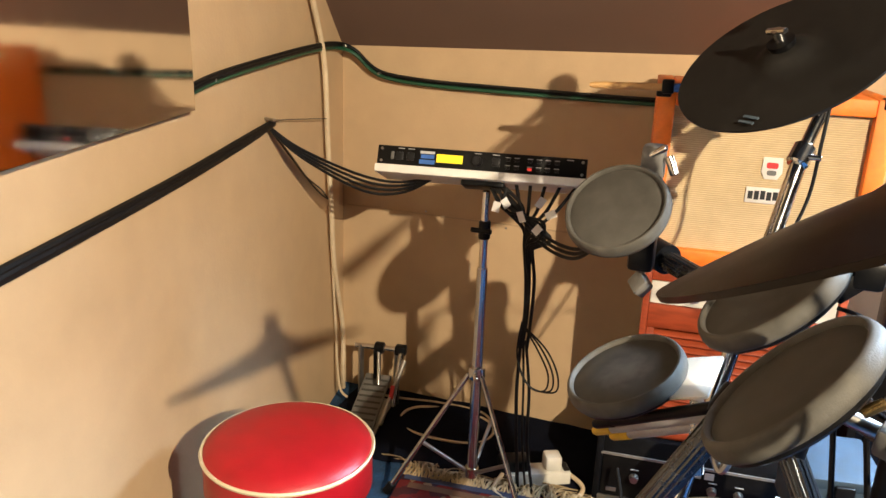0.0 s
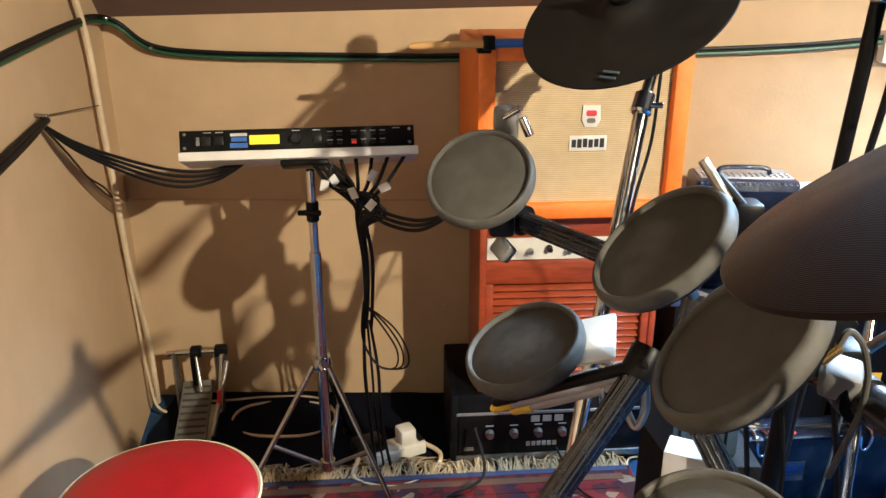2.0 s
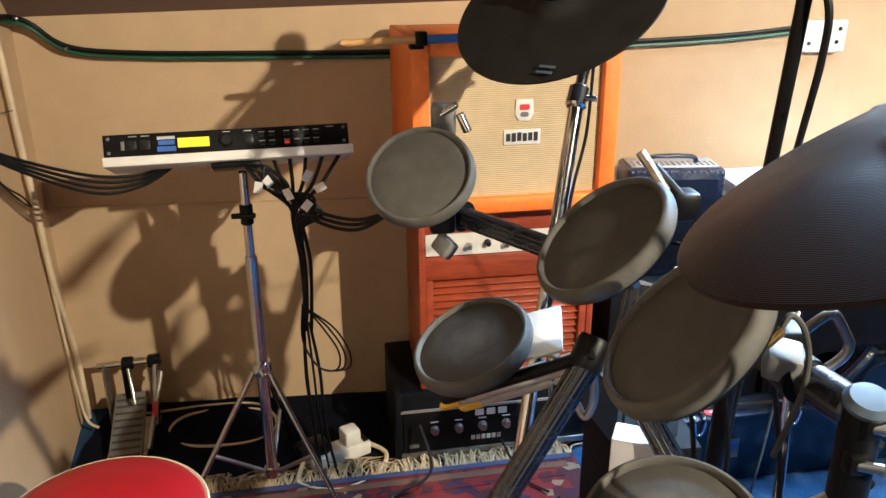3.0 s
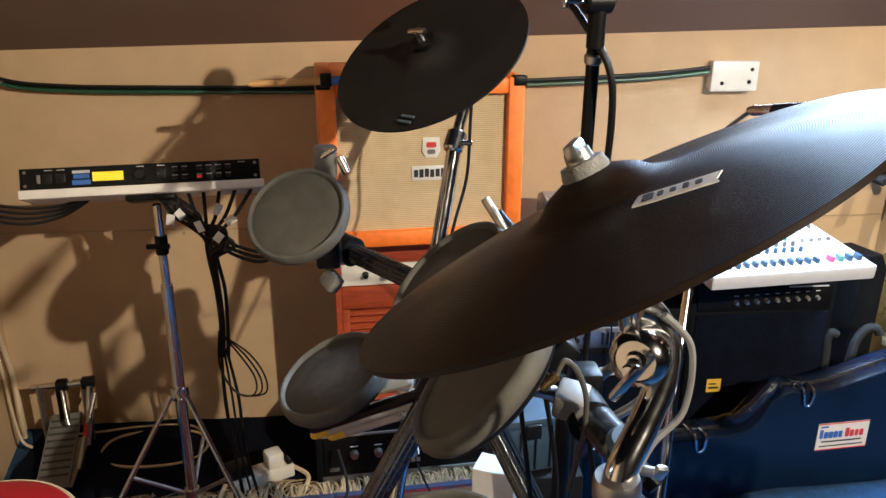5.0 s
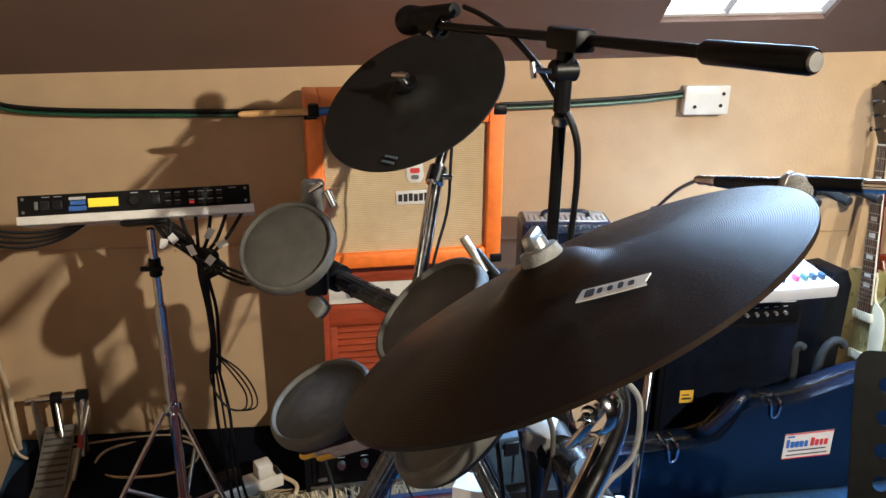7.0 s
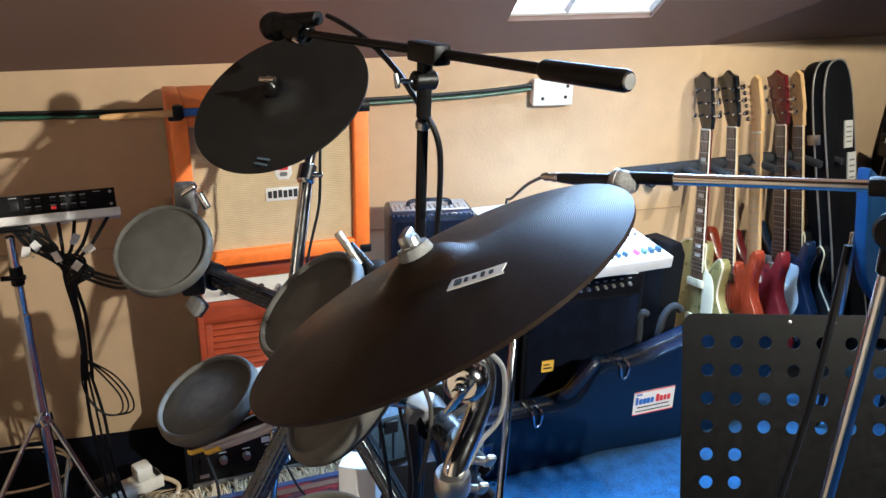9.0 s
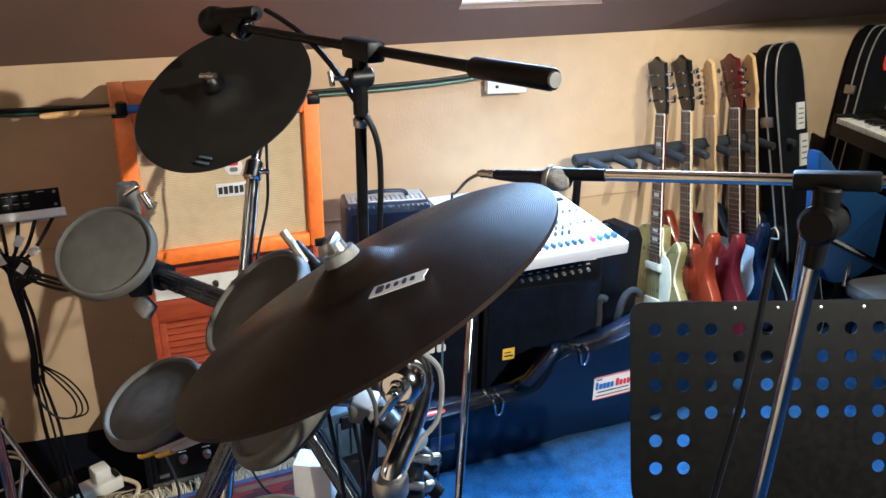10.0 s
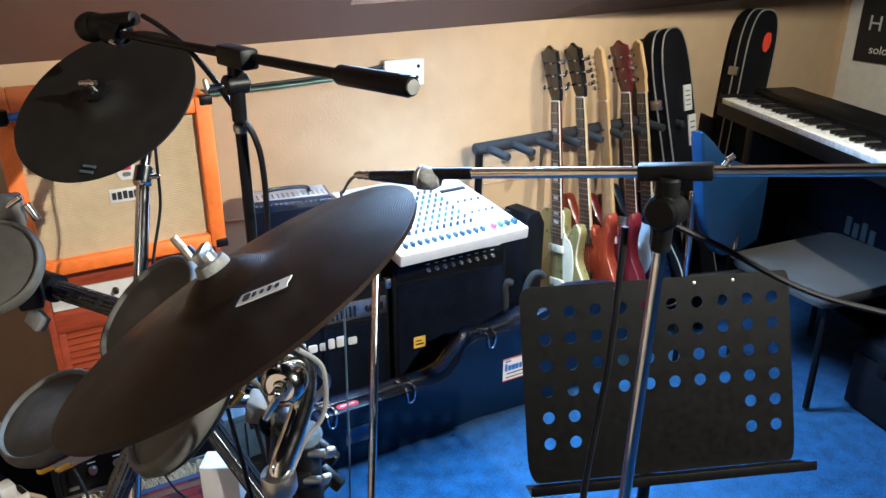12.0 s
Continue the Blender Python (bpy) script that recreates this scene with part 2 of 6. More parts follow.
structure("wall_south", prism([(lw.x, -3.98, 0), (4.6, -3.98, 0), (4.6, -3.98, FLATZ + 0.1), (lw.x, -3.98, FLATZ + 0.1)], (0, -0.08, 0)), M_UNSEEN_DARK, "plain unseen wall on the far side of the room, coloured dark to cut bounce light")

# sloping ceiling with the roof window's opening
SK_X0, SK_X1, SK_Y0, SK_Y1 = 0.985, 1.43, 1.985, 1.32


def knee(x):
    return KNEE_L + (KNEE_R - KNEE_L) * (x - XC) / (XR - XC)


def on_slope(x, y):
    return Vector((x, y, knee(x) + SLOPE * (YB - y)))


y_top = YB - (FLATZ - KNEE_L) / SLOPE
up_n = Vector((0, SLOPE, 1)).normalized() * 0.035


def slope_piece(x0, x1, ya, yb):
    return prism([on_slope(x0, ya), on_slope(x1, ya), on_slope(x1, yb), on_slope(x0, yb)], up_n)


bms = [slope_piece(-1.05, SK_X0, YB, y_top), slope_piece(SK_X0, SK_X1, YB, SK_Y0), slope_piece(SK_X0, SK_X1, SK_Y1, y_top)]
hx = XR + 0.30 * (YB - y_top)
bms.append(prism([on_slope(SK_X1, YB), on_slope(XR, YB), on_slope(hx, y_top), on_slope(SK_X1, y_top)], up_n))
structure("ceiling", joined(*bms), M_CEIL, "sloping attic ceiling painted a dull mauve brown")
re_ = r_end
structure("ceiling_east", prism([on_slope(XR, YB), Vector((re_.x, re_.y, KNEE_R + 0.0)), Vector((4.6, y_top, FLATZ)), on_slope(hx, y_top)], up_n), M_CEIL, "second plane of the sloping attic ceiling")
# the flat ceiling is out of view too, dark so it returns little light
structure("ceiling_flat", box(-1.6, 4.7, -4.1, y_top + 0.02, FLATZ - 0.02, FLATZ + 0.1), M_UNSEEN_DARK, "unseen flat upper ceiling, coloured dark to cut bounce light")

win = thing("window_1", "small roof window in the sloping ceiling, bright with daylight", "window", kind="structure")
M_FRAME = mat("window_frame_paint", (0.75, 0.73, 0.70), 0.5, vary=0.05)
for a, b in (((SK_X0, SK_Y0), (SK_X1, SK_Y0)), ((SK_X1, SK_Y0), (SK_X1, SK_Y1)), ((SK_X1, SK_Y1), (SK_X0, SK_Y1)), ((SK_X0, SK_Y1), (SK_X0, SK_Y0))):
    part("window_frame", rod(on_slope(*a) + up_n * 0.7, on_slope(*b) + up_n * 0.7, 0.012, seg=4), M_FRAME, win)
xm = 1.165
part("mullion", rod(on_slope(xm, SK_Y0) + up_n * 0.75, on_slope(xm + 0.03, SK_Y1) + up_n * 0.75, 0.012, seg=4), M_FRAME, win)
for x0, x1 in ((SK_X0, xm), (xm, SK_X1)):
    p = part("pane", prism([on_slope(x0, SK_Y0) + up_n * 0.8, on_slope(x1, SK_Y0) + up_n * 0.8, on_slope(x1, SK_Y1) + up_n * 0.8, on_slope(x0, SK_Y1) + up_n * 0.8], up_n * 0.04), M_PANE, win)
    p.visible_shadow = False
sky_lamp = bpy.data.lights.new("skylight_daylight", "AREA")
sky_lamp.shape, sky_lamp.size, sky_lamp.size_y, sky_lamp.energy, sky_lamp.color = "RECTANGLE", SK_X1 - SK_X0 - 0.05, 0.72, 172, (0.56, 0.76, 1.0)
sky_lamp.spread = radians(134)
sl = new("skylight_daylight", sky_lamp)
mid = on_slope((SK_X0 + SK_X1) / 2, (SK_Y0 + SK_Y1) / 2)
sl.matrix_basis = facing(mid + up_n * 2.2, up_n, (1, 0, 0))
M_SKYGLOW = mat("bright_sky", (0.8, 0.9, 1.0), 1.0, emit=(0.86, 0.93, 1.0), emit_strength=9.0)
quad = [on_slope(x, y) + up_n * 6.0 for x, y in ((-0.2, YB + 0.6), (2.6, YB + 0.6), (2.6, 0.5), (-0.2, 0.5))]
structure("backdrop", prism(quad, up_n * 0.05), M_SKYGLOW, "plain bright sky outside the roof window")

# ---- more materials ----
M_SILVERLINE = mat("silver_trim", (0.42, 0.41, 0.39), 0.35, 0.6, vary=0.1)
M_FELT = mat("grey_felt", (0.20, 0.20, 0.19), 0.95, vary=0.2, scale=150, bump=0.5, bump_scale=700)
M_PAPER = mat("white_paper", (0.66, 0.64, 0.60), 0.7, vary=0.06, scale=40)
M_INK = mat("dark_print", (0.010, 0.010, 0.012), 0.6)
M_GREYINK = mat("pale_print", (0.50, 0.50, 0.50), 0.6)
M_REDINK = mat("red_print", (0.55, 0.03, 0.03), 0.6)
M_BLUEINK = mat("blue_print", (0.03, 0.12, 0.42), 0.6)
M_REDLIT = mat("red_button", (0.7, 0.02, 0.02), 0.4, emit=(1, 0.05, 0.03), emit_strength=0.4)
M_KNOB = mat("black_knob", (0.010, 0.010, 0.011), 0.35, spec=0.3)
M_GREYPL = mat("grey_plastic", (0.16, 0.155, 0.145), 0.5, vary=0.15, scale=50)
M_TAPEY = mat("yellow_tips", (0.75, 0.48, 0.03), 0.45, vary=0.12)
M_PURPLEGREY = mat("silver_sticks", (0.42, 0.42, 0.44), 0.4, vary=0.1)
M_DKBLUE = mat("dark_blue_cloth", (0.004, 0.006, 0.014), 0.9, vary=0.3, scale=120, bump=0.6, bump_scale=500, spec=0.08)


def woven(name, a, b, freq, rough=0.85):
    """Cloth of fine horizontal cords."""
    m = mat(name, a, rough, vary=0.08, scale=40)
    nt = m.node_tree
    bsdf = nt.nodes["Principled BSDF"]
    tc = next(n for n in nt.nodes if n.type == "TEX_COORD")
    wave = nt.nodes.new("ShaderNodeTexWave")
    wave.bands_direction = "Z"
    wave.inputs["Scale"].default_value, wave.inputs["Distortion"].default_value, wave.inputs["Detail"].default_value = freq, 0.4, 2
    nt.links.new(tc.outputs["Object"], wave.inputs["Vector"])
    old = bsdf.inputs["Base Color"].links[0].from_socket
    mix = nt.nodes.new("ShaderNodeMix")
    mix.data_type = "RGBA"
    mix.inputs["B"].default_value = (*b, 1)
    fac = nt.nodes.new("ShaderNodeMath")
    fac.operation = "MULTIPLY"
    fac.inputs[1].default_value = 0.55
    nt.links.new(wave.outputs["Fac"], fac.inputs[0])
    nt.links.new(fac.outputs[0], mix.inputs["Factor"])
    nt.links.new(old, mix.inputs["A"])
    nt.links.new(mix.outputs["Result"], bsdf.inputs["Base Color"])
    bp = nt.nodes.new("ShaderNodeBump")
    bp.inputs["Strength"].default_value, bp.inputs["Distance"].default_value = 0.5, 0.002
    nt.links.new(wave.outputs["Fac"], bp.inputs["Height"])
    nt.links.new(bp.outputs["Normal"], bsdf.inputs["Normal"])
    return m


M_GRILLE = woven("cream_grille_cloth", (0.60, 0.47, 0.285), (0.38, 0.26, 0.125), 72)


def grooved(name, color):
    """Rubber with lathe-cut rings round the object's z axis."""
    m = mat(name, color, 0.36, vary=0.22, scale=20, spec=0.17)
    nt = m.node_tree
    bsdf = nt.nodes["Principled BSDF"]
    tc = next(n for n in nt.nodes if n.type == "TEX_COORD")
    wave = nt.nodes.new("ShaderNodeTexWave")
    wave.wave_type, wave.rings_direction = "RINGS", "Z"
    wave.inputs["Scale"].default_value, wave.inputs["Distortion"].default_value = 210, 0.15
    nt.links.new(tc.outputs["Object"], wave.inputs["Vector"])
    bp = nt.nodes.new("ShaderNodeBump")
    bp.inputs["Strength"].default_value, bp.inputs["Distance"].default_value = 0.34, 0.0006
    nt.links.new(wave.outputs["Fac"], bp.inputs["Height"])
    nt.links.new(bp.outputs["Normal"], bsdf.inputs["Normal"])
    return m


M_GROOVE = grooved("grooved_cymbal_rubber", (0.0150, 0.0092, 0.0062))


def frame_between(a, b, z):
    """Local space with x from a to b on the plan, y into the depth, at height z."""
    a, b = Vector((*a, 0)), Vector((*b, 0))
    x = (b - a).normalized()
    m = Matrix((x, Vector((0, 0, 1)).cross(x), Vector((0, 0, 1)))).transposed().to_4x4()
    m.translation = a + Vector((0, 0, z))
    return m


def knob(parent, x, y, z, r, h, material, normal=(0, -1, 0), name="knob"):
    return part(name, lathe([(0, 0), (r, 0), (r, h * 0.35), (r * 0.85, h * 0.45), (r * 0.78, h), (0, h)], 16, facing((x, y, z), normal)), material, parent)


# ---- drum pads ----
def worn_rubber(name, color, pale):
    """Grey rubber with a pale, uneven patch worn into its middle."""
    m = mat(name, color, 0.70, vary=0.17, scale=34, bump=0.16, bump_scale=600, spec=0.3)
    nt = m.node_tree
    bsdf = nt.nodes["Principled BSDF"]
    tc = next(n for n in nt.nodes if n.type == "TEX_COORD")
    far, blot, sub, rng_, mix = (nt.nodes.new(k) for k in ("ShaderNodeVectorMath", "ShaderNodeTexNoise", "ShaderNodeMath", "ShaderNodeMapRange", "ShaderNodeMix"))
    far.operation = "LENGTH"
    nt.links.new(tc.outputs["Object"], far.inputs[0])
    blot.inputs["Scale"].default_value, blot.inputs["Detail"].default_value = 45, 4
    nt.links.new(tc.outputs["Object"], blot.inputs["Vector"])
    sub.operation = "MULTIPLY_ADD"
    sub.inputs[1].default_value = 0.06
    nt.links.new(blot.outputs["Fac"], sub.inputs[0])
    nt.links.new(far.outputs["Value"], sub.inputs[2])
    rng_.inputs["From Min"].default_value, rng_.inputs["From Max"].default_value = 0.075, 0.038
    nt.links.new(sub.outputs[0], rng_.inputs["Value"])
    mix.data_type = "RGBA"
    mix.inputs["B"].default_value = (*pale, 1)
    nt.links.new(rng_.outputs[0], mix.inputs["Factor"])
    nt.links.new(bsdf.inputs["Base Color"].links[0].from_socket, mix.inputs["A"])
    nt.links.new(mix.outputs["Result"], bsdf.inputs["Base Color"])
    return m


M_WORN = worn_rubber("worn_grey_rubber", (0.068, 0.064, 0.056), (0.125, 0.115, 0.098))


def pad(c, n, r, label, spin=0.0, face=M_RUBBER):
    ob = thing("drum_pad", label, "drum pad", facing(c, n) @ pose(0, 0, 0, 0, 0, spin), "rubber pads of the electronic kit")
    part("playing_surface", lathe([(0, -0.0015), (r * 0.5, -0.0018), (r * 0.87, -0.0025), (r * 0.885, -0.0035)], 56), face, ob, "worn grey rubber playing surface")
    part("rim", lathe([(r * 0.872, -0.0045), (r * 0.880, -0.0005), (r * 0.893, 0.0028), (r * 0.915, 0.0045), (r * 0.942, 0.0042), (r * 0.967, 0.0018), (r * 0.987, -0.003), (r, -0.010), (r * 0.995, -0.0155), (r * 0.97, -0.020), (r * 0.93, -0.022)], 64), M_RUBBER_RIM, ob, "dusty rounded rubber rim")
    part("back_shell", lathe([(r * 0.945, -0.0205), (r * 0.93, -0.026), (r * 0.86, -0.031), (r * 0.6, -0.034), (0, -0.035)], 48), M_BLACK, ob, "black plastic back shell")
    part("jack_box", box(-0.022, 0.022, r * 0.55, r * 0.95, -0.062, -0.036, 0.004), M_BLACK, ob)
    return ob


T1 = pad((0.084, 1.273, 0.904), (-0.247, -0.658, 0.712), 0.089, "round grey rubber drum pad beside the drum module")
T2 = pad((0.315, 1.058, 0.87), (-0.651, -0.115, 0.75), 0.107, "round grey rubber drum pad on the rack's ribbed arm")
T3 = pad((0.325, 0.795, 0.86), (-0.725, 0.042, 0.687), 0.105, "worn grey rubber drum pad under the cymbal")
T0 = pad((0.143, 1.084, 0.706), (-0.405, -0.188, 0.895), 0.091, "low worn grey drum pad with a white mounting plate", 0.0, M_WORN)
TS = pad((0.275, 0.645, 0.733), (-0.18, -0.24, 0.95), 0.086, "round grey rubber snare pad low in the kit", 0.0, M_WORN)

# white mounting plate with wing bolts beside the low pad
pbl, pbr, ptr = Vector((0.196, 1.035, 0.695)), Vector((0.261, 1.015, 0.721)), Vector((0.272, 1.107, 0.745))
px = (pbr - pbl).normalized()
py = ((ptr - pbr) - px * (ptr - pbr).dot(px)).normalized()
pl = Matrix((px, py, px.cross(py))).transposed().to_4x4()
pl.translation = pbl
plate = part("mounting_plate", slab(rounded(0.085, 0.094, 0.005, 4, 0.030, 0.047), -0.005, 0.0, 0.001, pl), M_WHITEPL, T0, "white-painted mounting plate", world_space=True)
for u, v in ((0.045, 0.022), (0.050, 0.075)):
    q, nn, w = pl @ Vector((u, v, 0)), pl.to_3x3() @ Vector((0, 0, 1)), pl.to_3x3() @ Vector((0.013, 0.004, 0))
    part("bolt", rod(q, q + nn * 0.016, 0.006), M_STEEL, plate, "chrome wing bolt", world_space=True)
    part("wing", rod(q + nn * 0.014 - w * 1.4, q + nn * 0.014 + w * 1.4, 0.0042), M_STEEL, plate, world_space=True)


# ---- cymbal pads ----
def cymbal(c, n, r, rise, material, label):
    ob = thing("cymbal_pad", label, "cymbal pad", facing(c, n), "dark cymbal pads")
    top = [(0.008, rise + 0.010), (0.018, rise + 0.010), (0.032, rise + 0.004), (0.042, rise - 0.004), (0.055, rise - 0.008)]
    for k in range(1, 9):
        q = k / 8
        top.append((0.055 + (r - 0.055) * q, (rise - 0.008) * (1 - q ** 1.35)))
    low = [(r * 0.997, -0.004), (r * 0.97, -0.0035), (r * 0.6, rise * 0.35), (0.05, rise - 0.014), (0.008, rise - 0.006)]
    part("disc", lathe(top + low, 128), material, ob)
    return ob


C1 = cymbal((0.309, 1.33, 1.153), (-0.429, -0.446, 0.786), 0.170, 0.012, M_CYM, "black rubber cymbal pad tilted on a chrome stand")
part("felt", lathe([(0.008, 0.016), (0.02, 0.018), (0.021, 0.03), (0.008, 0.032)], 20), M_BLACK, C1)
part("wing_nut", joined(lathe([(0, 0.03), (0.009, 0.03), (0.008, 0.05), (0, 0.052)], 12), rod((-0.018, 0, 0.046), (0.018, 0, 0.05), 0.005)), M_CHROME, C1, "chrome wing nut")
mk = C1.matrix_basis.inverted() @ Vector((0.257, 1.201, 1.085))
for k in (-1, 1):
    part("maker_mark", box(mk.x - 0.014, mk.x + 0.012, mk.y + k * 0.0055 - 0.0022, mk.y + k * 0.0055 + 0.0022, 0.0045, 0.0065), M_PALEBLUE, C1, "pale blue printed bar")
C2 = cymbal((0.377, 0.515, 1.121), (-0.445, 0.204, 0.872), 0.190, 0.026, M_GROOVE, "large grooved dark cymbal pad with a white sticker")
part("felt", lathe([(0.006, 0.030), (0.016, 0.030), (0.017, 0.038), (0.015, 0.045), (0.006, 0.046)], 24), M_FELT, C2, "grey felt washer")
part("wing_nut", joined(lathe([(0, 0.044), (0.010, 0.044), (0.009, 0.053), (0, 0.054)], 16), box(-0.016, 0.016, -0.005, 0.005, 0.047, 0.060, 0.004)), M_STEEL, C2, "dull grey wing nut")
rad = Vector((0.073, 0.060, 0)).normalized()
lm_ = facing((0.073, 0.060, 0.0172), (rad.x * 0.13, rad.y * 0.13, 1.0), (-1, 0.05, 0))
lab = part("sticker", slab([(-0.0245, -0.0080), (-0.012, -0.0086), (0.024, -0.0078), (0.0225, -0.002), (0.0250, 0.0085), (0.004, 0.0079), (-0.0225, 0.0083), (-0.0235, 0.003)], 0, 0.0008, 0, lm_), M_PAPER, C2, "worn white label")
for k, (w, h) in enumerate(((0.0065, 0.010), (0.0035, 0.007), (0.0035, 0.006), (0.0035, 0.008), (0.004, 0.006))):
    part("mark", slab(rounded(w, h, 0.0012, 2, -0.016 + k * 0.0072, 0.0003 * (k % 2)), 0.001, 0.0015, 0, lm_), M_INK, lab)

# ---- chrome stand of the far cymbal ----
cs = thing("cymbal_stand", "chrome cymbal stand behind the drum pads", "stand", pose(0.18, 1.12, 0))
part("upper_tube", rod((0.352, 1.36, 0.99), (0.400, 1.435, 1.13), 0.010), M_CHROME, cs, world_space=True)
part("rod", rod((0.375, 1.40, 1.10), (0.311, 1.332, 1.16), 0.005), M_CHROME, cs, world_space=True)
part("tilter", joined(rod((0.372, 1.385, 1.10), (0.398, 1.42, 1.12), 0.016), box(0.36, 0.40, 1.37, 1.40, 1.085, 1.11, 0.005)), M_CHROME, cs, world_space=True)
part("wing_bolt", rod((0.39, 1.39, 1.105), (0.44, 1.375, 1.125), 0.005), M_CHROME, cs, world_space=True)
part("lower_tube", rod((0.16, 1.05, 0.02), (0.357, 1.372, 1.0), 0.013), M_CHROME, cs, world_space=True)
part("clamp", joined(rod((0.350, 1.36, 0.985), (0.362, 1.38, 1.015), 0.018), rod((0.36, 1.36, 1.0), (0.385, 1.355, 1.0), 0.005)), M_CHROME, cs, world_space=True)
part("cable", tube([(0.39, 1.40, 1.1), (0.385, 1.39, 1.02), (0.38, 1.39, 0.93), (0.355, 1.36, 0.85), (0.33, 1.31, 0.77)], 0.003), M_CABLE, cs, world_space=True)
for a in (30, 150, 270):
    d = Vector((math.cos(radians(a)), math.sin(radians(a)), 0))
    part("leg", rod(Vector((0.205, 1.12, 0.24)), Vector((0.18, 1.12, 0.01)) + d * 0.2, 0.007), M_CHROME, cs, world_space=True)


# ---- the kit's rack ----
def ribbed(a, b, r, n=16):
    """A fluted aluminium tube."""
    h = (Vector(b) - Vector(a)).length
    out = []
    for k in range(n * 4):
        t = 2 * math.pi * k / (n * 4)
        rr = r * (1.0 if k % 4 in (0, 1) else 0.93)
        out.append((rr * math.cos(t), rr * math.sin(t)))
    return slab(out, 0, h, 0, along(a, b))


rack = thing("drum_rack", "fluted grey aluminium rack of the electronic drum kit", "drum rack", pose(0.3, 1.0, 0))


def rp(name, bm, m, label=""):
    return part(name, bm, m, rack, label, world_space=True)


rp("tube", ribbed((0.145, 1.43, 0.788), (0.395, 1.13, 0.772), 0.019), M_ALU, "ribbed cross arm")
rp("tube", ribbed((0.287, 0.985, 0.715), (-0.07, 1.0, 0.01), 0.019), M_ALU, "ribbed leg")
rp("tube", ribbed((0.372, 1.10, 0.645), (0.715, 0.70, 0.01), 0.019), M_ALU, "ribbed leg")
rp("tube", ribbed((0.40, 1.12, 0.77), (0.37, 1.10, 0.63), 0.019), M_ALU)
rp("tube", ribbed((0.385, 0.93, 0.80), (0.449, 0.80, 0.811), 0.019), M_ALU, "ribbed arm")
rp("sleeve", rod((0.447, 0.80, 0.811), (0.466, 0.695, 0.814), 0.021), M_ALU, "smooth joint sleeve")
rp("end_cap", lathe([(0, 0), (0.021, 0), (0.023, 0.006), (0.018, 0.013), (0, 0.014)], 28, along((0.468, 0.686, 0.826), (0.464, 0.658, 0.92))), M_PALEBLUE, "pale plastic end cap")
rp("collar", rod((0.467, 0.688, 0.835), (0.470, 0.69, 0.70), 0.019), M_BLACK)
for kx, ky, kz in ((0.507, 0.735, 0.756), (0.515, 0.745, 0.70)):
    rp("wing", joined(rod((kx - 0.04, ky - 0.03, kz), (kx, ky, kz), 0.007), moved(box(-0.007, 0.007, -0.02, 0.02, -0.011, 0.011, 0.004), pose(kx, ky, kz, 30, 0, 40))), M_BLACK, "black wing knob")
rp("joint", lathe([(0, -0.022), (0.021, -0.022), (0.023, -0.016), (0.023, 0.016), (0.021, 0.022), (0, 0.022)], 24, along((0.29, 0.985, 0.73), (0.33, 1.02, 0.80))), M_BLACK, "black plastic joint")
rp("joint", lathe([(0, -0.03), (0.027, -0.03), (0.028, 0.03), (0, 0.03)], 24, along((0.375, 1.06, 0.67), (0.39, 1.1, 0.75))), M_BLACK)
rp("joint", lathe([(0, -0.025), (0.028, -0.025), (0.028, 0.025), (0, 0.025)], 24, along((0.155, 1.42, 0.788), (0.20, 1.365, 0.785))), M_BLACK)
rp("joint", lathe([(0, -0.02), (0.025, -0.02), (0.026, 0.02), (0, 0.02)], 24, along((0.448, 0.775, 0.812), (0.45, 0.74, 0.812))), M_BLACK)
rp("clamp", box(0.44, 0.475, 0.80, 0.84, 0.80, 0.845, 0.006), M_BLACK, "black plastic clamp")
rp("clamp", box(0.105, 0.150, 1.34, 1.385, 0.775, 0.845, 0.008), M_BLACK, "black pad clamp")
rp("clamp", box(0.110, 0.150, 1.335, 1.37, 0.94, 1.0, 0.008), M_GREYPL, "grey pad clamp")
rp("wing", joined(rod((0.115, 1.345, 0.975), (0.150, 1.33, 1.0), 0.006), rod((0.155, 1.335, 0.985), (0.168, 1.33, 0.955), 0.008)), M_CHROME, "chrome wing bolt")
rp("wing", moved(box(-0.012, 0.012, -0.02, 0.02, -0.016, 0.016, 0.005), pose(0.131, 1.354, 0.75, 20, 30, 40)), M_GREYPL, "grey wing knob")
rp("stem", rod((0.131, 1.36, 0.755), (0.128, 1.375, 0.80), 0.006), M_STEEL)
rp("arm", rod((0.12, 1.33, 0.90), (0.13, 1.37, 0.80), 0.009), M_STEEL, "pad arm")
rp("arm", rod((0.34, 1.06, 0.845), (0.385, 1.10, 0.775), 0.009), M_STEEL)
rp("arm", rod((0.36, 0.80, 0.84), (0.43, 0.82, 0.81), 0.009), M_STEEL)
rp("arm", rod((0.25, 1.02, 0.71), (0.262, 1.02, 0.60), 0.011), M_CHROME, "chrome pad post")
rp("arm", tube([(0.265, 1.01, 0.705), (0.275, 1.0, 0.66), (0.29, 0.99, 0.63), (0.30, 0.985, 0.66), (0.295, 0.985, 0.71)], 0.006), M_STEEL, "bent L-rod")
rp("arm", tube([(0.275, 0.65, 0.70), (0.32, 0.68, 0.68), (0.42, 0.70, 0.69), (0.465, 0.69, 0.72)], 0.01), M_STEEL, "snare pad arm")
rp("wing", joined(rod((0.39, 1.085, 0.955), (0.425, 1.06, 0.915), 0.008), box(0.41, 0.45, 1.05, 1.09, 0.885, 0.925, 0.008)), M_BLACK, "black wing bolt")
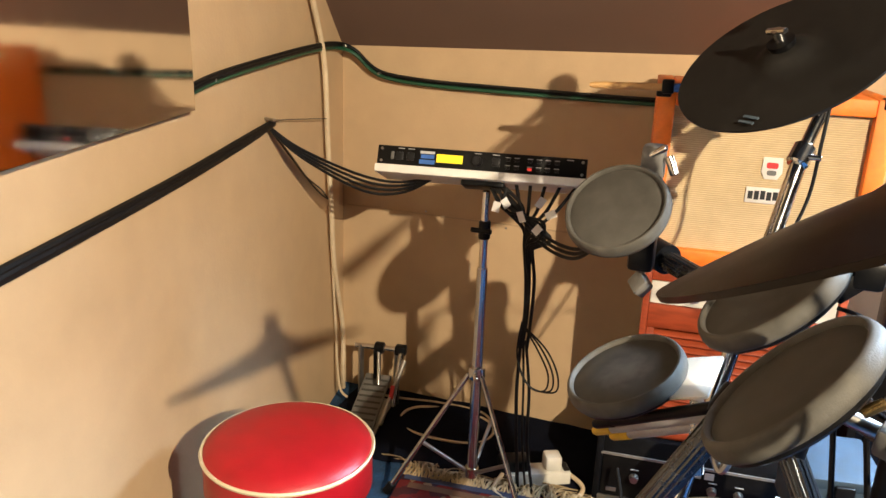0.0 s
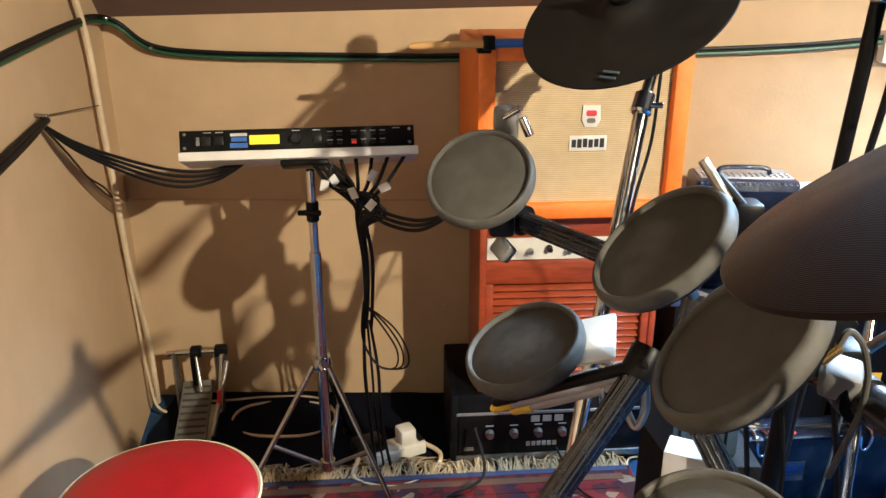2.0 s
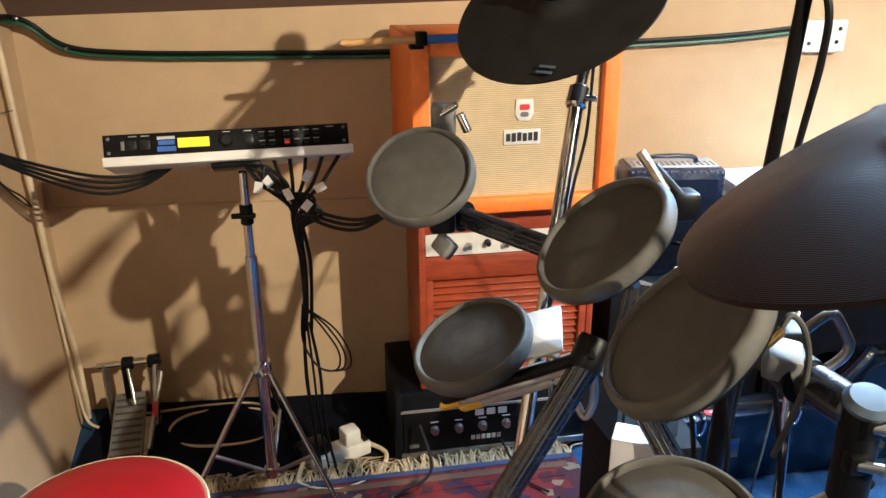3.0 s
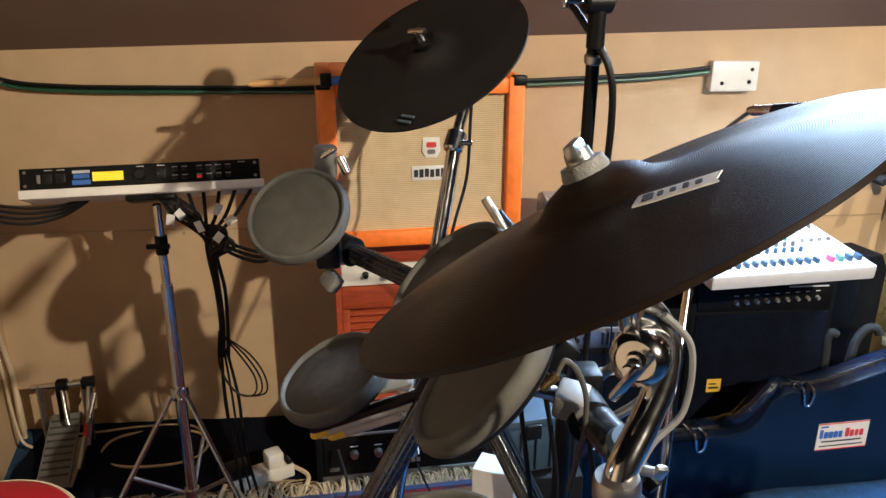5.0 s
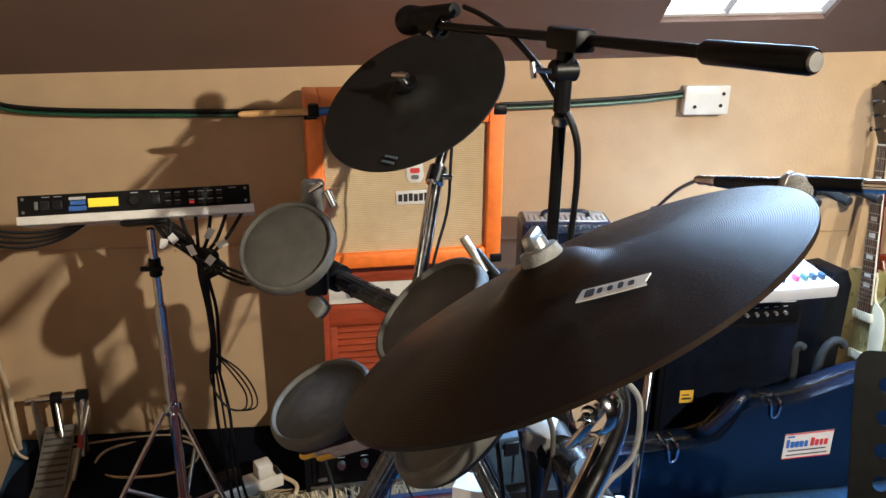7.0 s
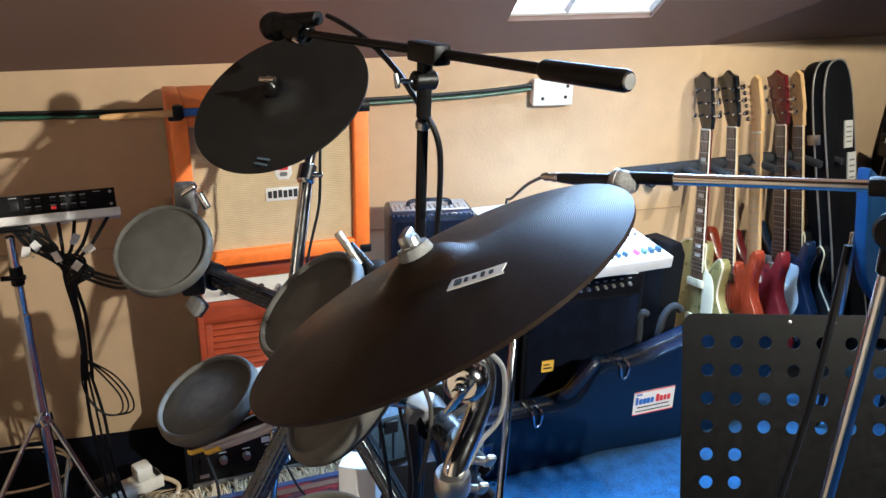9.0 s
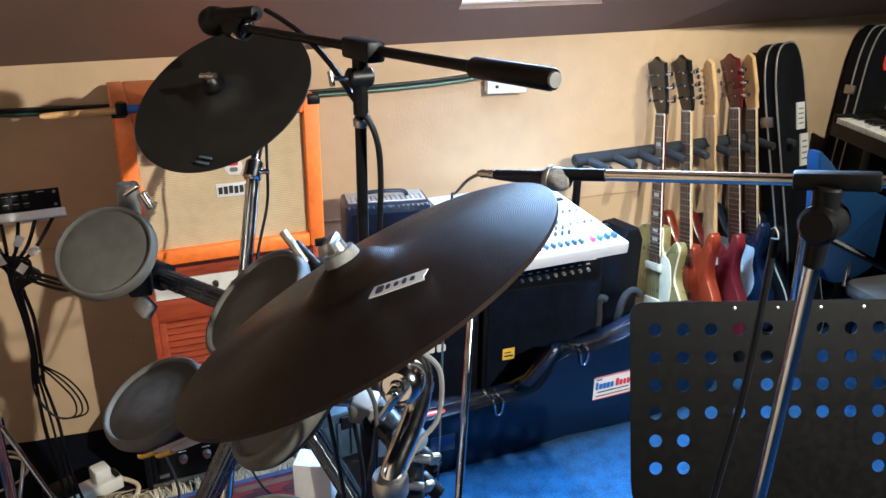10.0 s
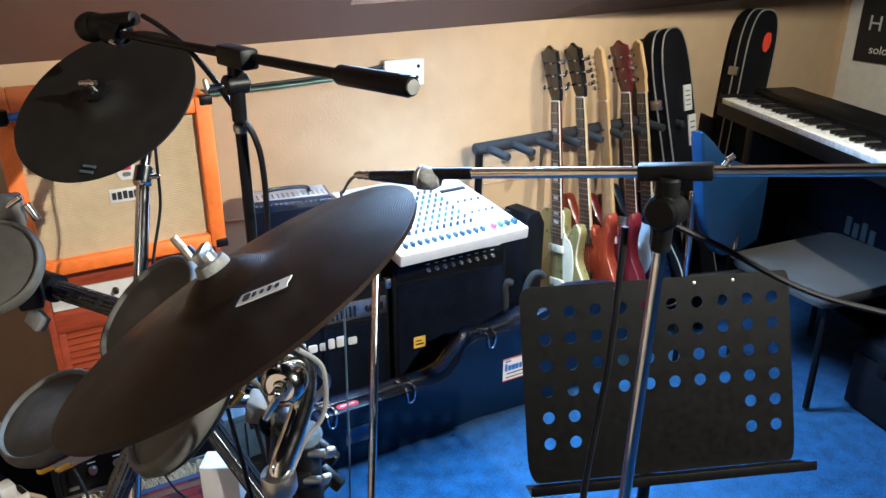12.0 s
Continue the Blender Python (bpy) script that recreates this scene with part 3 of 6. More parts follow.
rp("wing", rod((0.372, 1.09, 0.975), (0.405, 1.065, 0.925), 0.007), M_STEEL, "steel T-bolt")
rp("cable", tube([(0.402, 0.738, 0.880), (0.411, 0.740, 0.897), (0.425, 0.740, 0.885), (0.435, 0.740, 0.860), (0.438, 0.740, 0.837), (0.437, 0.742, 0.80), (0.43, 0.76, 0.72)], 0.0032), M_RUBBER, "grey pad cable")
rp("bent_rod", tube([(0.470, 0.83, 0.818), (0.497, 0.83, 0.842), (0.511, 0.83, 0.850), (0.520, 0.83, 0.846), (0.538, 0.83, 0.818), (0.541, 0.83, 0.810), (0.537, 0.83, 0.797), (0.521, 0.83, 0.783), (0.500, 0.83, 0.770)], 0.0058, 14, 6), M_STEEL, "bent steel L-rod")
rp("clamp", moved(box(-0.018, 0.018, -0.020, 0.020, -0.016, 0.016, 0.005), pose(0.431, 0.775, 0.828, 12, 8, -24)), M_GREYPL, "grey clamp block")
for wx, wy, wz in ((0.484, 0.660, 0.812), (0.476, 0.660, 0.772)):
    rp("wing", joined(rod((wx - 0.018, wy + 0.010, wz), (wx + 0.004, wy, wz), 0.0055), moved(box(-0.004, 0.010, -0.004, 0.004, -0.009, 0.009, 0.003), pose(wx + 0.006, wy, wz, 20, 15, 10))), M_STEEL, "steel wing bolt")
    rp("lug", box(wx - 0.026, wx - 0.008, wy + 0.006, wy + 0.022, wz - 0.011, wz + 0.011, 0.003), M_BLACK)
rp("cable", tube([(0.40, 1.05, 0.86), (0.44, 1.03, 0.85), (0.45, 1.0, 0.80), (0.42, 1.02, 0.73)], 0.003), M_CABLE)
rp("plug", rod((0.386, 0.735, 0.868), (0.404, 0.738, 0.882), 0.0055), mat("brass", (0.6, 0.38, 0.14), 0.3, 1.0), "brass jack plug")
for k, (x, y) in enumerate(((0.43, 0.92), (0.47, 0.86), (0.40, 0.95))):
    rp("cable", tube([(x, y, 0.78), (x + 0.02, y - 0.03, 0.6), (x - 0.02 + 0.03 * k, y - 0.02, 0.4), (x + 0.03, y + 0.05, 0.15), (x, y + 0.1, 0.01)], 0.0035), M_CABLE)

# chrome arm of the near cymbal
ca_ = thing("cymbal_boom_stand", "chrome tilter arm carrying the near cymbal pad", "stand", pose(0.35, 0.5, 0))
part("arm", rod((0.397, 0.515, 0.915), (0.41, 0.52, 0.02), 0.0105), M_CHROME, ca_, world_space=True)
part("rod", rod((0.413, 0.560, 1.02), (0.385, 0.52, 1.13), 0.008), M_CHROME, ca_, world_space=True)
part("bend", tube([(0.421, 0.572, 1.030), (0.437, 0.574, 1.022), (0.447, 0.568, 1.000), (0.441, 0.556, 0.972), (0.424, 0.540, 0.945), (0.404, 0.522, 0.920), (0.397, 0.515, 0.895)], 0.0125, 16, 8), M_CHROME, ca_, "bent chrome pipe", world_space=True)
part("elbow", lathe([(0, -0.026), (0.016, -0.026), (0.0215, -0.022), (0.0235, -0.012), (0.0235, 0.004), (0.021, 0.012), (0.0165, 0.0155), (0.0155, 0.0125), (0.008, 0.0125), (0.0065, 0.019), (0, 0.020)], 36, facing((0.421, 0.552, 0.999), (-0.55, -0.78, 0.12))), M_CHROME, ca_, "chrome ratchet elbow", world_space=True)
part("wing_bolt", joined(rod((0.412, 0.538, 1.000), (0.402, 0.523, 1.001), 0.006), moved(box(-0.004, 0.004, -0.0035, 0.0035, -0.021, 0.017, 0.003), Matrix.Translation((0.401, 0.521, 0.995)) @ pose(0, 0, 0, 18, 24, 0))), M_CHROME, ca_, world_space=True)
part("clamp", lathe([(0, -0.012), (0.017, -0.012), (0.0185, -0.008), (0.0185, 0.008), (0.017, 0.012), (0, 0.012)], 24, along((0.399, 0.516, 0.905), (0.40, 0.517, 0.88))), M_STEEL, ca_, world_space=True)
part("memory_lock", joined(lathe([(0, -0.007), (0.0205, -0.007), (0.0205, 0.007), (0, 0.007)], 24, along((0.401, 0.5165, 0.85), (0.402, 0.517, 0.83))), rod((0.385, 0.50, 0.852), (0.378, 0.492, 0.851), 0.005)), M_CHROME, ca_, "chrome memory lock", world_space=True)
part("cable", tube([(0.44, 0.56, 1.03), (0.465, 0.56, 1.0), (0.46, 0.55, 0.95), (0.43, 0.54, 0.92), (0.41, 0.53, 0.85), (0.42, 0.53, 0.6), (0.43, 0.54, 0.2), (0.44, 0.55, 0.02)], 0.0028), M_GREYPL, ca_, world_space=True)
for a in (90, 210, 330):
    d = Vector((math.cos(radians(a)), math.sin(radians(a)), 0))
    part("leg", rod((0.41, 0.52, 0.25), Vector((0.41, 0.52, 0.01)) + d * 0.2, 0.008), M_CHROME, ca_, world_space=True)

# ---- module on its stand ----
dm = frame_between((-0.516, 1.643), (-0.037, 1.712), 0.853) @ pose(0, 0, 0, -21)
module = thing("drum_module", "black rack-mount drum module with a yellow display", "drum module", dm)
part("chassis", box(0.02, 0.463, 0.004, 0.10, 0.001, 0.038, 0.001), M_BLACK, module)
part("front_panel", box(0, 0.483, -0.003, 0.004, 0, 0.044, 0.0008), M_BLACK, module)
part("display", box(0.141, 0.202, -0.0045, -0.001, 0.012, 0.031), M_YELLOW, module, "lit yellow display")
part("logo_patch", box(0.101, 0.137, -0.004, -0.002, 0.006, 0.016), M_BLUEINK, module, "blue printed patch")
part("logo_patch", box(0.102, 0.136, -0.004, -0.002, 0.030, 0.036), M_GREYINK, module)
part("logo_patch", box(0.104, 0.135, -0.004, -0.002, 0.019, 0.028), M_BLUEINK, module)
knob(module, 0.236, -0.003, 0.021, 0.0125, 0.014, M_KNOB)
part("fader", box(0.27, 0.288, -0.006, -0.002, 0.012, 0.031, 0.001), M_KNOB, module)
for x in (0.053, 0.079):
    part("socket", box(x - 0.009, x + 0.009, -0.005, -0.002, 0.012, 0.03, 0.001), M_KNOB, module)
part("switch", box(0.033, 0.040, -0.006, -0.002, 0.012, 0.03, 0.001), M_GREYPL, module)
for x in (0.306, 0.326, 0.356, 0.376, 0.396, 0.416):
    for z in (0.011, 0.029):
        lit = z < 0.02 and abs(x - 0.356) < 0.001
        part("button", box(x - 0.005, x + 0.005, -0.006, -0.002, z - 0.003, z + 0.003, 0.0008), M_REDLIT if lit else M_KNOB, module, "red lit button" if lit else "")
        part("mark", box(x - 0.006, x + 0.006, -0.0035, -0.002, z + 0.005, z + 0.0065), M_GREYINK, module)
for x in (0.01, 0.473):
    for z in (0.008, 0.036):
        part("screw", lathe([(0, 0), (0.0035, 0), (0.003, 0.002), (0, 0.0025)], 10, facing((x, -0.003, z), (0, -1, 0))), M_STEEL, module)
for x in (0.056, 0.08, 0.236, 0.278, 0.445):
    part("mark", box(x - 0.008, x + 0.008, -0.0035, -0.002, 0.038, 0.0395), M_GREYINK, module)

shelf = thing("module_shelf", "white laminate shelf clamped on a stand", "shelf", dm)
part("board", box(-0.002, 0.490, -0.012, 0.11, -0.020, -0.001, 0.002), M_WHITE, shelf)
part("bracket", box(0.20, 0.30, 0.01, 0.08, -0.032, -0.020, 0.003), M_BLACK, shelf)

stand = thing("module_stand", "chrome tripod stand that carries the drum module", "stand", pose(-0.26, 1.69, 0))
part("tube", rod((0, 0, 0.06), (0, 0, 0.62), 0.0135), M_CHROME, stand)
part("inner_tube", rod((0, 0, 0.60), (0, 0, 0.806), 0.0095), M_CHROME, stand)
part("clutch", joined(rod((0, 0, 0.69), (0, 0, 0.735), 0.014), rod((-0.03, -0.01, 0.712), (0.02, -0.01, 0.712), 0.006)), M_BLACK, stand)
part("collar", joined(lathe([(0.0, 0.33), (0.021, 0.33), (0.023, 0.337), (0.021, 0.36), (0, 0.362)], 20), rod((0.0, -0.02, 0.345), (0.012, -0.045, 0.345), 0.006)), M_CHROME, stand)
part("spreader", lathe([(0, 0.05), (0.018, 0.05), (0.018, 0.075), (0, 0.08)], 16), M_CHROME, stand)
for a in (205, 325, 85):
    d = Vector((math.cos(radians(a)), math.sin(radians(a)), 0))
    leg = part("leg", rod(d * 0.02 + Vector((0, 0, 0.34)), d * 0.215 + Vector((0, 0, 0.014)), 0.0062), M_CHROME, stand)
    part("foot", rod(d * 0.205 + Vector((0, 0, 0.03)), d * 0.222 + Vector((0, 0, 0.004)), 0.011), M_BLACK, leg, "black rubber foot")
    part("brace", rod(d * 0.015 + Vector((0, 0, 0.065)), d * 0.13 + Vector((0, 0, 0.15)), 0.005), M_STEEL, stand)

# cables under the module
loom = thing("cable_loom", "black cable bundle hanging under the drum module", "cables", pose(-0.15, 1.68, 0))


def hang(name, pts, r, m, label=""):
    return part(name, tube(pts, r, 7, 6), m, loom, label, world_space=True)


rng = random.Random(4)
for k in range(7):
    s = rng.uniform(-0.012, 0.012)
    x0 = -0.27 + 0.035 * k
    hang("cable", [(x0, 1.72, 0.83), (x0 * 0.6 - 0.06, 1.70 + s, 0.775), (-0.155 + s, 1.70, 0.71), (-0.145 + s, 1.70, 0.60), (-0.147 + s * 0.8, 1.71, 0.50), (-0.155 + s, 1.715, 0.42)], 0.0042, M_CABLE)
for k in range(5):
    s = rng.uniform(-0.02, 0.02)
    hang("cable", [(-0.155 + s * 0.6, 1.715, 0.44), (-0.15 + s * 1.5, 1.725, 0.30), (-0.145 + s * 1.3, 1.73, 0.16), (-0.13 + s * 1.8, 1.74, 0.012)], 0.003, M_CABLE)
for k in range(3):
    s = 0.012 * k
    hang("cable", [(-0.155, 1.71, 0.48), (-0.118 + s, 1.705, 0.43), (-0.085 + s, 1.70, 0.37), (-0.09 + s, 1.70, 0.325), (-0.13, 1.70, 0.33), (-0.165, 1.705, 0.40), (-0.16, 1.71, 0.49)], 0.0022, M_CABLE)
for k in range(3):
    hang("cable", [(-0.15, 1.69, 0.735 - 0.01 * k), (-0.09, 1.66, 0.715 - 0.012 * k), (-0.02, 1.56, 0.735 - 0.01 * k), (0.05, 1.42, 0.80), (0.085, 1.34, 0.85)], 0.004, M_CABLE)
for x, y, z, rz, t in ((-0.225, 1.655, 0.78, 10, 12), (-0.165, 1.65, 0.765, -20, -20), (-0.125, 1.66, 0.80, 25, 30), (-0.13, 1.665, 0.735, -10, 40), (-0.205, 1.66, 0.79, 40, -35), (-0.10, 1.66, 0.775, 0, 60)):
    part("tag", moved(box(-0.0085, 0.0085, -0.0006, 0.0006, -0.0125, 0.0125), pose(x, y, z, 8, t, rz)), M_PAPER, loom, "white paper cable tag", world_space=True)
for k in range(9):
    s, u = rng.uniform(-0.03, 0.03), rng.uniform(-0.025, 0.025)
    hang("cable", [(-0.235 + s, 1.70, 0.815), (-0.19 + u, 1.685, 0.775 + s * 0.5), (-0.14 - u, 1.675, 0.745 - s * 0.4), (-0.115 + s * 0.6, 1.68, 0.715 + u * 0.4), (-0.150 + s * 0.3, 1.69, 0.69 + u * 0.5), (-0.149, 1.70, 0.62 + s)], 0.0034, M_CABLE)
for k in range(4):
    hang("cable", [(-0.722, 1.50, 0.945), (-0.67, 1.56, 0.885 - 0.006 * k), (-0.56, 1.66, 0.815 - 0.012 * k), (-0.47, 1.71, 0.80 - 0.008 * k), (-0.38, 1.72, 0.832)], 0.0035, M_CABLE)
for k in range(2):
    hang("cable", [(-0.722, 1.50, 0.945), (-0.742 + 0.006 * k, 1.62, 0.865 - 0.01 * k), (-0.768, 1.75, 0.775), (-0.788 + 0.004 * k, 1.86, 0.705 + 0.012 * k), (-0.80, 1.93, 0.672)], 0.0022, M_CABLE)
# ---- cabinets by the knee wall ----
cm = frame_between((0.0957, 1.701), (0.547, 1.743), 0.6855) @ Matrix.Scale(1.045, 4)
cab = thing("speaker_cabinet", "bright orange vinyl speaker cabinet with a woven cream grille", "speaker cabinet", cm)
CW, CH, CD = 0.436, 0.362, 0.36
part("side_panel", box(0, 0.036, 0, CD, 0, CH, 0.004), M_ORANGE, cab)
part("side_panel", box(CW - 0.036, CW, 0, CD, 0, CH, 0.004), M_ORANGE, cab)
part("top_panel", box(0.036, CW - 0.036, 0.0005, CD, CH - 0.034, CH - 0.0005, 0.004), M_ORANGE, cab)
part("bottom_panel", box(0.036, CW - 0.036, 0.0005, CD, 0.0005, 0.034, 0.004), M_ORANGE, cab)
grille = part("grille", box(0.034, CW - 0.034, 0.020, 0.03, 0.032, CH - 0.032), M_GRILLE, cab, "cream corded grille cloth")
part("back_panel", box(0.03, CW - 0.03, CD - 0.02, CD - 0.004, 0.03, CH - 0.03), M_TOLEX, cab)
badge = part("badge", box(0.193, 0.272, 0.0165, 0.0195, 0.143, 0.175, 0.001), M_PAPER, cab, "white name badge with dark bars")
for k in range(6):
    part("mark", box(0.198 + k * 0.0118, 0.207 + k * 0.0118, 0.0155, 0.0168, 0.151 - 0.001 * (k % 2), 0.167 + 0.001 * (k % 3)), M_INK, badge)
crest = part("crest", slab([(-0.018, 0.022), (0.018, 0.022), (0.020, -0.008), (0.012, -0.022), (-0.012, -0.022), (-0.020, -0.008)], 0, 0.003, 0.0005, facing((0.236, 0.0195, 0.215), (0, -1, 0))), M_PAPER, cab, "small white and red crest")
part("mark", slab(rounded(0.022, 0.012, 0.004, 4, 0, 0.006), 0.003, 0.0036, 0, facing((0.236, 0.0195, 0.215), (0, -1, 0))), M_REDINK, crest)
part("mark", slab(rounded(0.018, 0.010, 0.004, 4, 0, -0.009), 0.003, 0.0036, 0, facing((0.236, 0.0195, 0.215), (0, -1, 0))), M_GREYPL, crest)
for x in (0.0, CW):
    for z in (0.0, CH):
        sx, sz = (1 if x == 0 else -1), (1 if z == 0 else -1)
        part("corner_cap", box(min(x - sx * 0.003, x + sx * 0.026), max(x - sx * 0.003, x + sx * 0.026), -0.003, 0.024, min(z - sz * 0.003, z + sz * 0.018), max(z - sz * 0.003, z + sz * 0.018), 0.003), M_BLACK, cab, "black plastic corner")

stick = thing("drumstick", "wooden drumstick with a blue grip clipped to the orange cabinet", "drumstick", along((-0.044, 1.678, 1.062), (0.200, 1.690, 1.068)))
part("shaft", lathe([(0, 0), (0.004, 0.001), (0.0065, 0.008), (0.0075, 0.03), (0.0078, 0.17)], 14), M_WOOD, stick)
part("grip", lathe([(0.0085, 0.155), (0.009, 0.16), (0.009, 0.24), (0, 0.241)], 14), M_BLUEINK, stick, "dark blue tape grip")
part("holder", joined(box(-0.011, 0.011, -0.012, 0.016, 0.148, 0.172, 0.003), rod((0.016, 0.004, 0.160), (0.034, 0.004, 0.158), 0.006), box(0.026, 0.042, -0.004, 0.012, 0.150, 0.166, 0.003)), M_BLACK, stick, "black plastic stick clip")

rm = frame_between((0.108, 1.785), (0.545, 1.815), 0.207)
amp = thing("wooden_combo", "red-brown wooden combo amplifier with a louvred front", "amplifier", rm)
AW = 0.435
part("side_panel", box(0, 0.016, 0, 0.26, 0, 0.477, 0.003), M_MAHOG, amp)
part("side_panel", box(AW - 0.016, AW, 0, 0.26, 0, 0.477, 0.003), M_MAHOG, amp)
part("top_panel", box(0.016, AW - 0.016, 0.002, 0.26, 0.461, 0.4765, 0.003), M_MAHOG, amp)
part("control_panel", box(0.018, AW - 0.018, 0.008, 0.014, 0.352, 0.406), M_WHITEPL, amp, "white control panel")
for k in range(7):
    knob(amp, 0.075 + k * 0.045, 0.008, 0.380 - 0.006 * (k % 2), 0.008, 0.016, M_STEEL if k % 2 else M_KNOB)
part("front_board", box(0.016, AW - 0.016, 0.006, 0.02, 0.290, 0.350, 0.002), M_MAHOG, amp)
part("back_board", box(0.016, AW - 0.016, 0.045, 0.055, 0.02, 0.290), M_TOLEX, amp)
part("plinth", box(0.016, AW - 0.016, 0.006, 0.02, 0.0, 0.022, 0.002), M_MAHOG, amp)
part("upper_board", box(0.016, AW - 0.016, 0.006, 0.02, 0.408, 0.461, 0.002), M_MAHOG, amp)
for k in range(14):
    z = 0.034 + k * 0.0185
    part("slat", moved(box(0.018, AW - 0.018, -0.011, 0.011, -0.003, 0.003, 0.001), pose(0, 0.024, z, 38, 0, 0)), M_MAHOG, amp)
part("stile", box(0.016, 0.034, 0.004, 0.03, 0.022, 0.290, 0.002), M_MAHOG, amp)
part("stile", box(AW - 0.034, AW - 0.016, 0.004, 0.03, 0.022, 0.290, 0.002), M_MAHOG, amp)

dv = thing("amplifier_head", "black valve amplifier head on the floor by the rug", "amplifier", frame_between((0.045, 1.757), (0.44, 1.79), 0))
part("body", box(0, 0.52, 0.012, 0.30, 0.012, 0.205, 0.006), M_TOLEX, dv)
part("control_panel", box(0.016, 0.504, 0.006, 0.014, 0.035, 0.150, 0.001), M_BLACK, dv)
part("trim", box(0.01, 0.51, 0.004, 0.0085, 0.152, 0.158), M_SILVERLINE, dv, "silver trim strip")
part("trim", box(0.01, 0.51, 0.002, 0.0085, 0.018, 0.036, 0.002), M_STEEL, dv, "dull metal foot rail")
for k in range(5):
    knob(dv, 0.095 + k * 0.062, 0.006, 0.098, 0.0115, 0.016, M_STEEL)
    part("mark", box(0.085 + k * 0.062, 0.105 + k * 0.062, 0.0045, 0.0062, 0.118, 0.1205), M_GREYINK, dv)
for k in range(6):
    part("mark", box(0.19 + k * 0.0135, 0.2 + k * 0.0135, 0.004, 0.0062, 0.057, 0.069), M_GREYINK, dv, "pale raised maker's mark")
for k in range(3):
    part("mark", box(0.20 + k * 0.03, 0.222 + k * 0.03, 0.004, 0.0062, 0.128, 0.145), M_GREYINK, dv)
part("switch", box(0.03, 0.055, 0.002, 0.0062, 0.05, 0.06, 0.001), M_STEEL, dv)
for x in (0.03, 0.49):
    part("foot", lathe([(0, 0), (0.014, 0), (0.014, 0.012), (0, 0.013)], 12, pose(x, 0.06, 0)), M_BLACK, dv)
part("side_edge", box(-0.003, 0.014, 0.004, 0.224, 0.008, 0.21, 0.003), M_TOLEX, dv, "worn black edge")

# drumsticks held on the rack
sk = thing("stick_bundle", "drumsticks with yellow tips tucked into the kit's rack", "drumsticks", along((0.112, 1.12, 0.578), (0.285, 0.985, 0.716)))
for k, (ox, oy, m, m2) in enumerate(((0, 0, M_PURPLEGREY, M_TAPEY), (0.014, 0.008, M_WHITEPL, M_WOOD), (-0.012, 0.012, M_BLACK, M_BLACK), (0.006, -0.012, M_PURPLEGREY, M_TAPEY))):
    part("stick", lathe([(0, 0.012), (0.007, 0.014), (0.0085, 0.06), (0.0085, 0.265), (0, 0.267)], 12, pose(ox, oy, 0.01 * k)), m, sk)
    part("tip", lathe([(0, 0), (0.006, 0.002), (0.008, 0.008), (0.0088, 0.045), (0.0, 0.046)], 12, pose(ox, oy, 0.01 * k - 0.012)), m2, sk, "yellow tip" if m2 is M_TAPEY else "")

# ---- amplifiers under the roof window ----
hk = thing("bass_combo", "black bass amplifier combo with a silver control panel", "amplifier", frame_between((0.60, 1.86), (1.02, 1.865), 0))
part("body", box(0, 0.43, 0.0, 0.22, 0.01, 0.44, 0.008), M_TOLEX, hk)
part("control_panel", box(0.03, 0.418, -0.006, 0.004, 0.334, 0.394, 0.002), M_STEEL, hk, "brushed metal control panel")
for k in range(9):
    part("slider", box(0.20 + k * 0.014, 0.206 + k * 0.014, -0.010, -0.005, 0.346, 0.382), M_KNOB, hk)
for k in range(5):
    knob(hk, 0.05 + k * 0.027, -0.006, 0.364, 0.009, 0.012, M_KNOB)
knob(hk, 0.36, -0.006, 0.364, 0.012, 0.012, M_KNOB)
part("switch", box(0.388, 0.406, -0.010, -0.005, 0.352, 0.378, 0.002), M_KNOB, hk)
part("speaker_grille", box(0.02, 0.41, -0.004, 0.004, 0.03, 0.318, 0.003), M_DKBLUE, hk, "dark grille cloth")
for k, (x, w, h) in enumerate(((0.128, 0.030, 0.036), (0.165, 0.028, 0.025), (0.200, 0.020, 0.025), (0.227, 0.020, 0.033), (0.253, 0.030, 0.035), (0.290, 0.028, 0.024))):
    part("mark", slab(rounded(w, h, 0.005, 3), 0, 0.004, 0.0006, facing((x + w / 2, -0.004, 0.252 + h / 2), (0, -1, 0))), M_PAPER, hk, "white raised name bar")
for x in (0.0, 0.43):
    part("corner_cap", box(x - 0.012, x + 0.012, -0.006, 0.02, 0.412, 0.446, 0.004), M_STEEL, hk, "metal corner")
    part("screw", lathe([(0, 0), (0.0035, 0), (0.003, 0.0015), (0, 0.002)], 10, facing((x, -0.006, 0.43), (0, -1, 0))), M_KNOB, hk)
tn = thing("tuner", "small grey tuner with a dial on top of the bass combo", "tuner", frame_between((0.879, 1.868), (0.944, 1.872), 0.44))
part("body", box(0, 0.066, 0, 0.118, 0, 0.018, 0.005), M_WHITEPL, tn)
part("dial", slab([(0.033 + 0.024 * math.cos(radians(a)), 0.062 + 0.030 * math.sin(radians(a))) for a in range(0, 181, 12)], 0.018, 0.0192), M_PALEBLUE, tn, "pale blue half-round dial")
for k in range(3):
    part("button", box(0.012 + k * 0.016, 0.022 + k * 0.016, 0.024, 0.032, 0.018, 0.0205, 0.001), M_GREYPL, tn)
ep = thing("effects_pedal", "small pale grey effects pedal on top of the bass combo", "effects pedal", frame_between((0.772, 1.880), (0.822, 1.884), 0.44))
part("body", box(0, 0.052, 0, 0.09, 0, 0.028, 0.005), M_WHITEPL, ep)
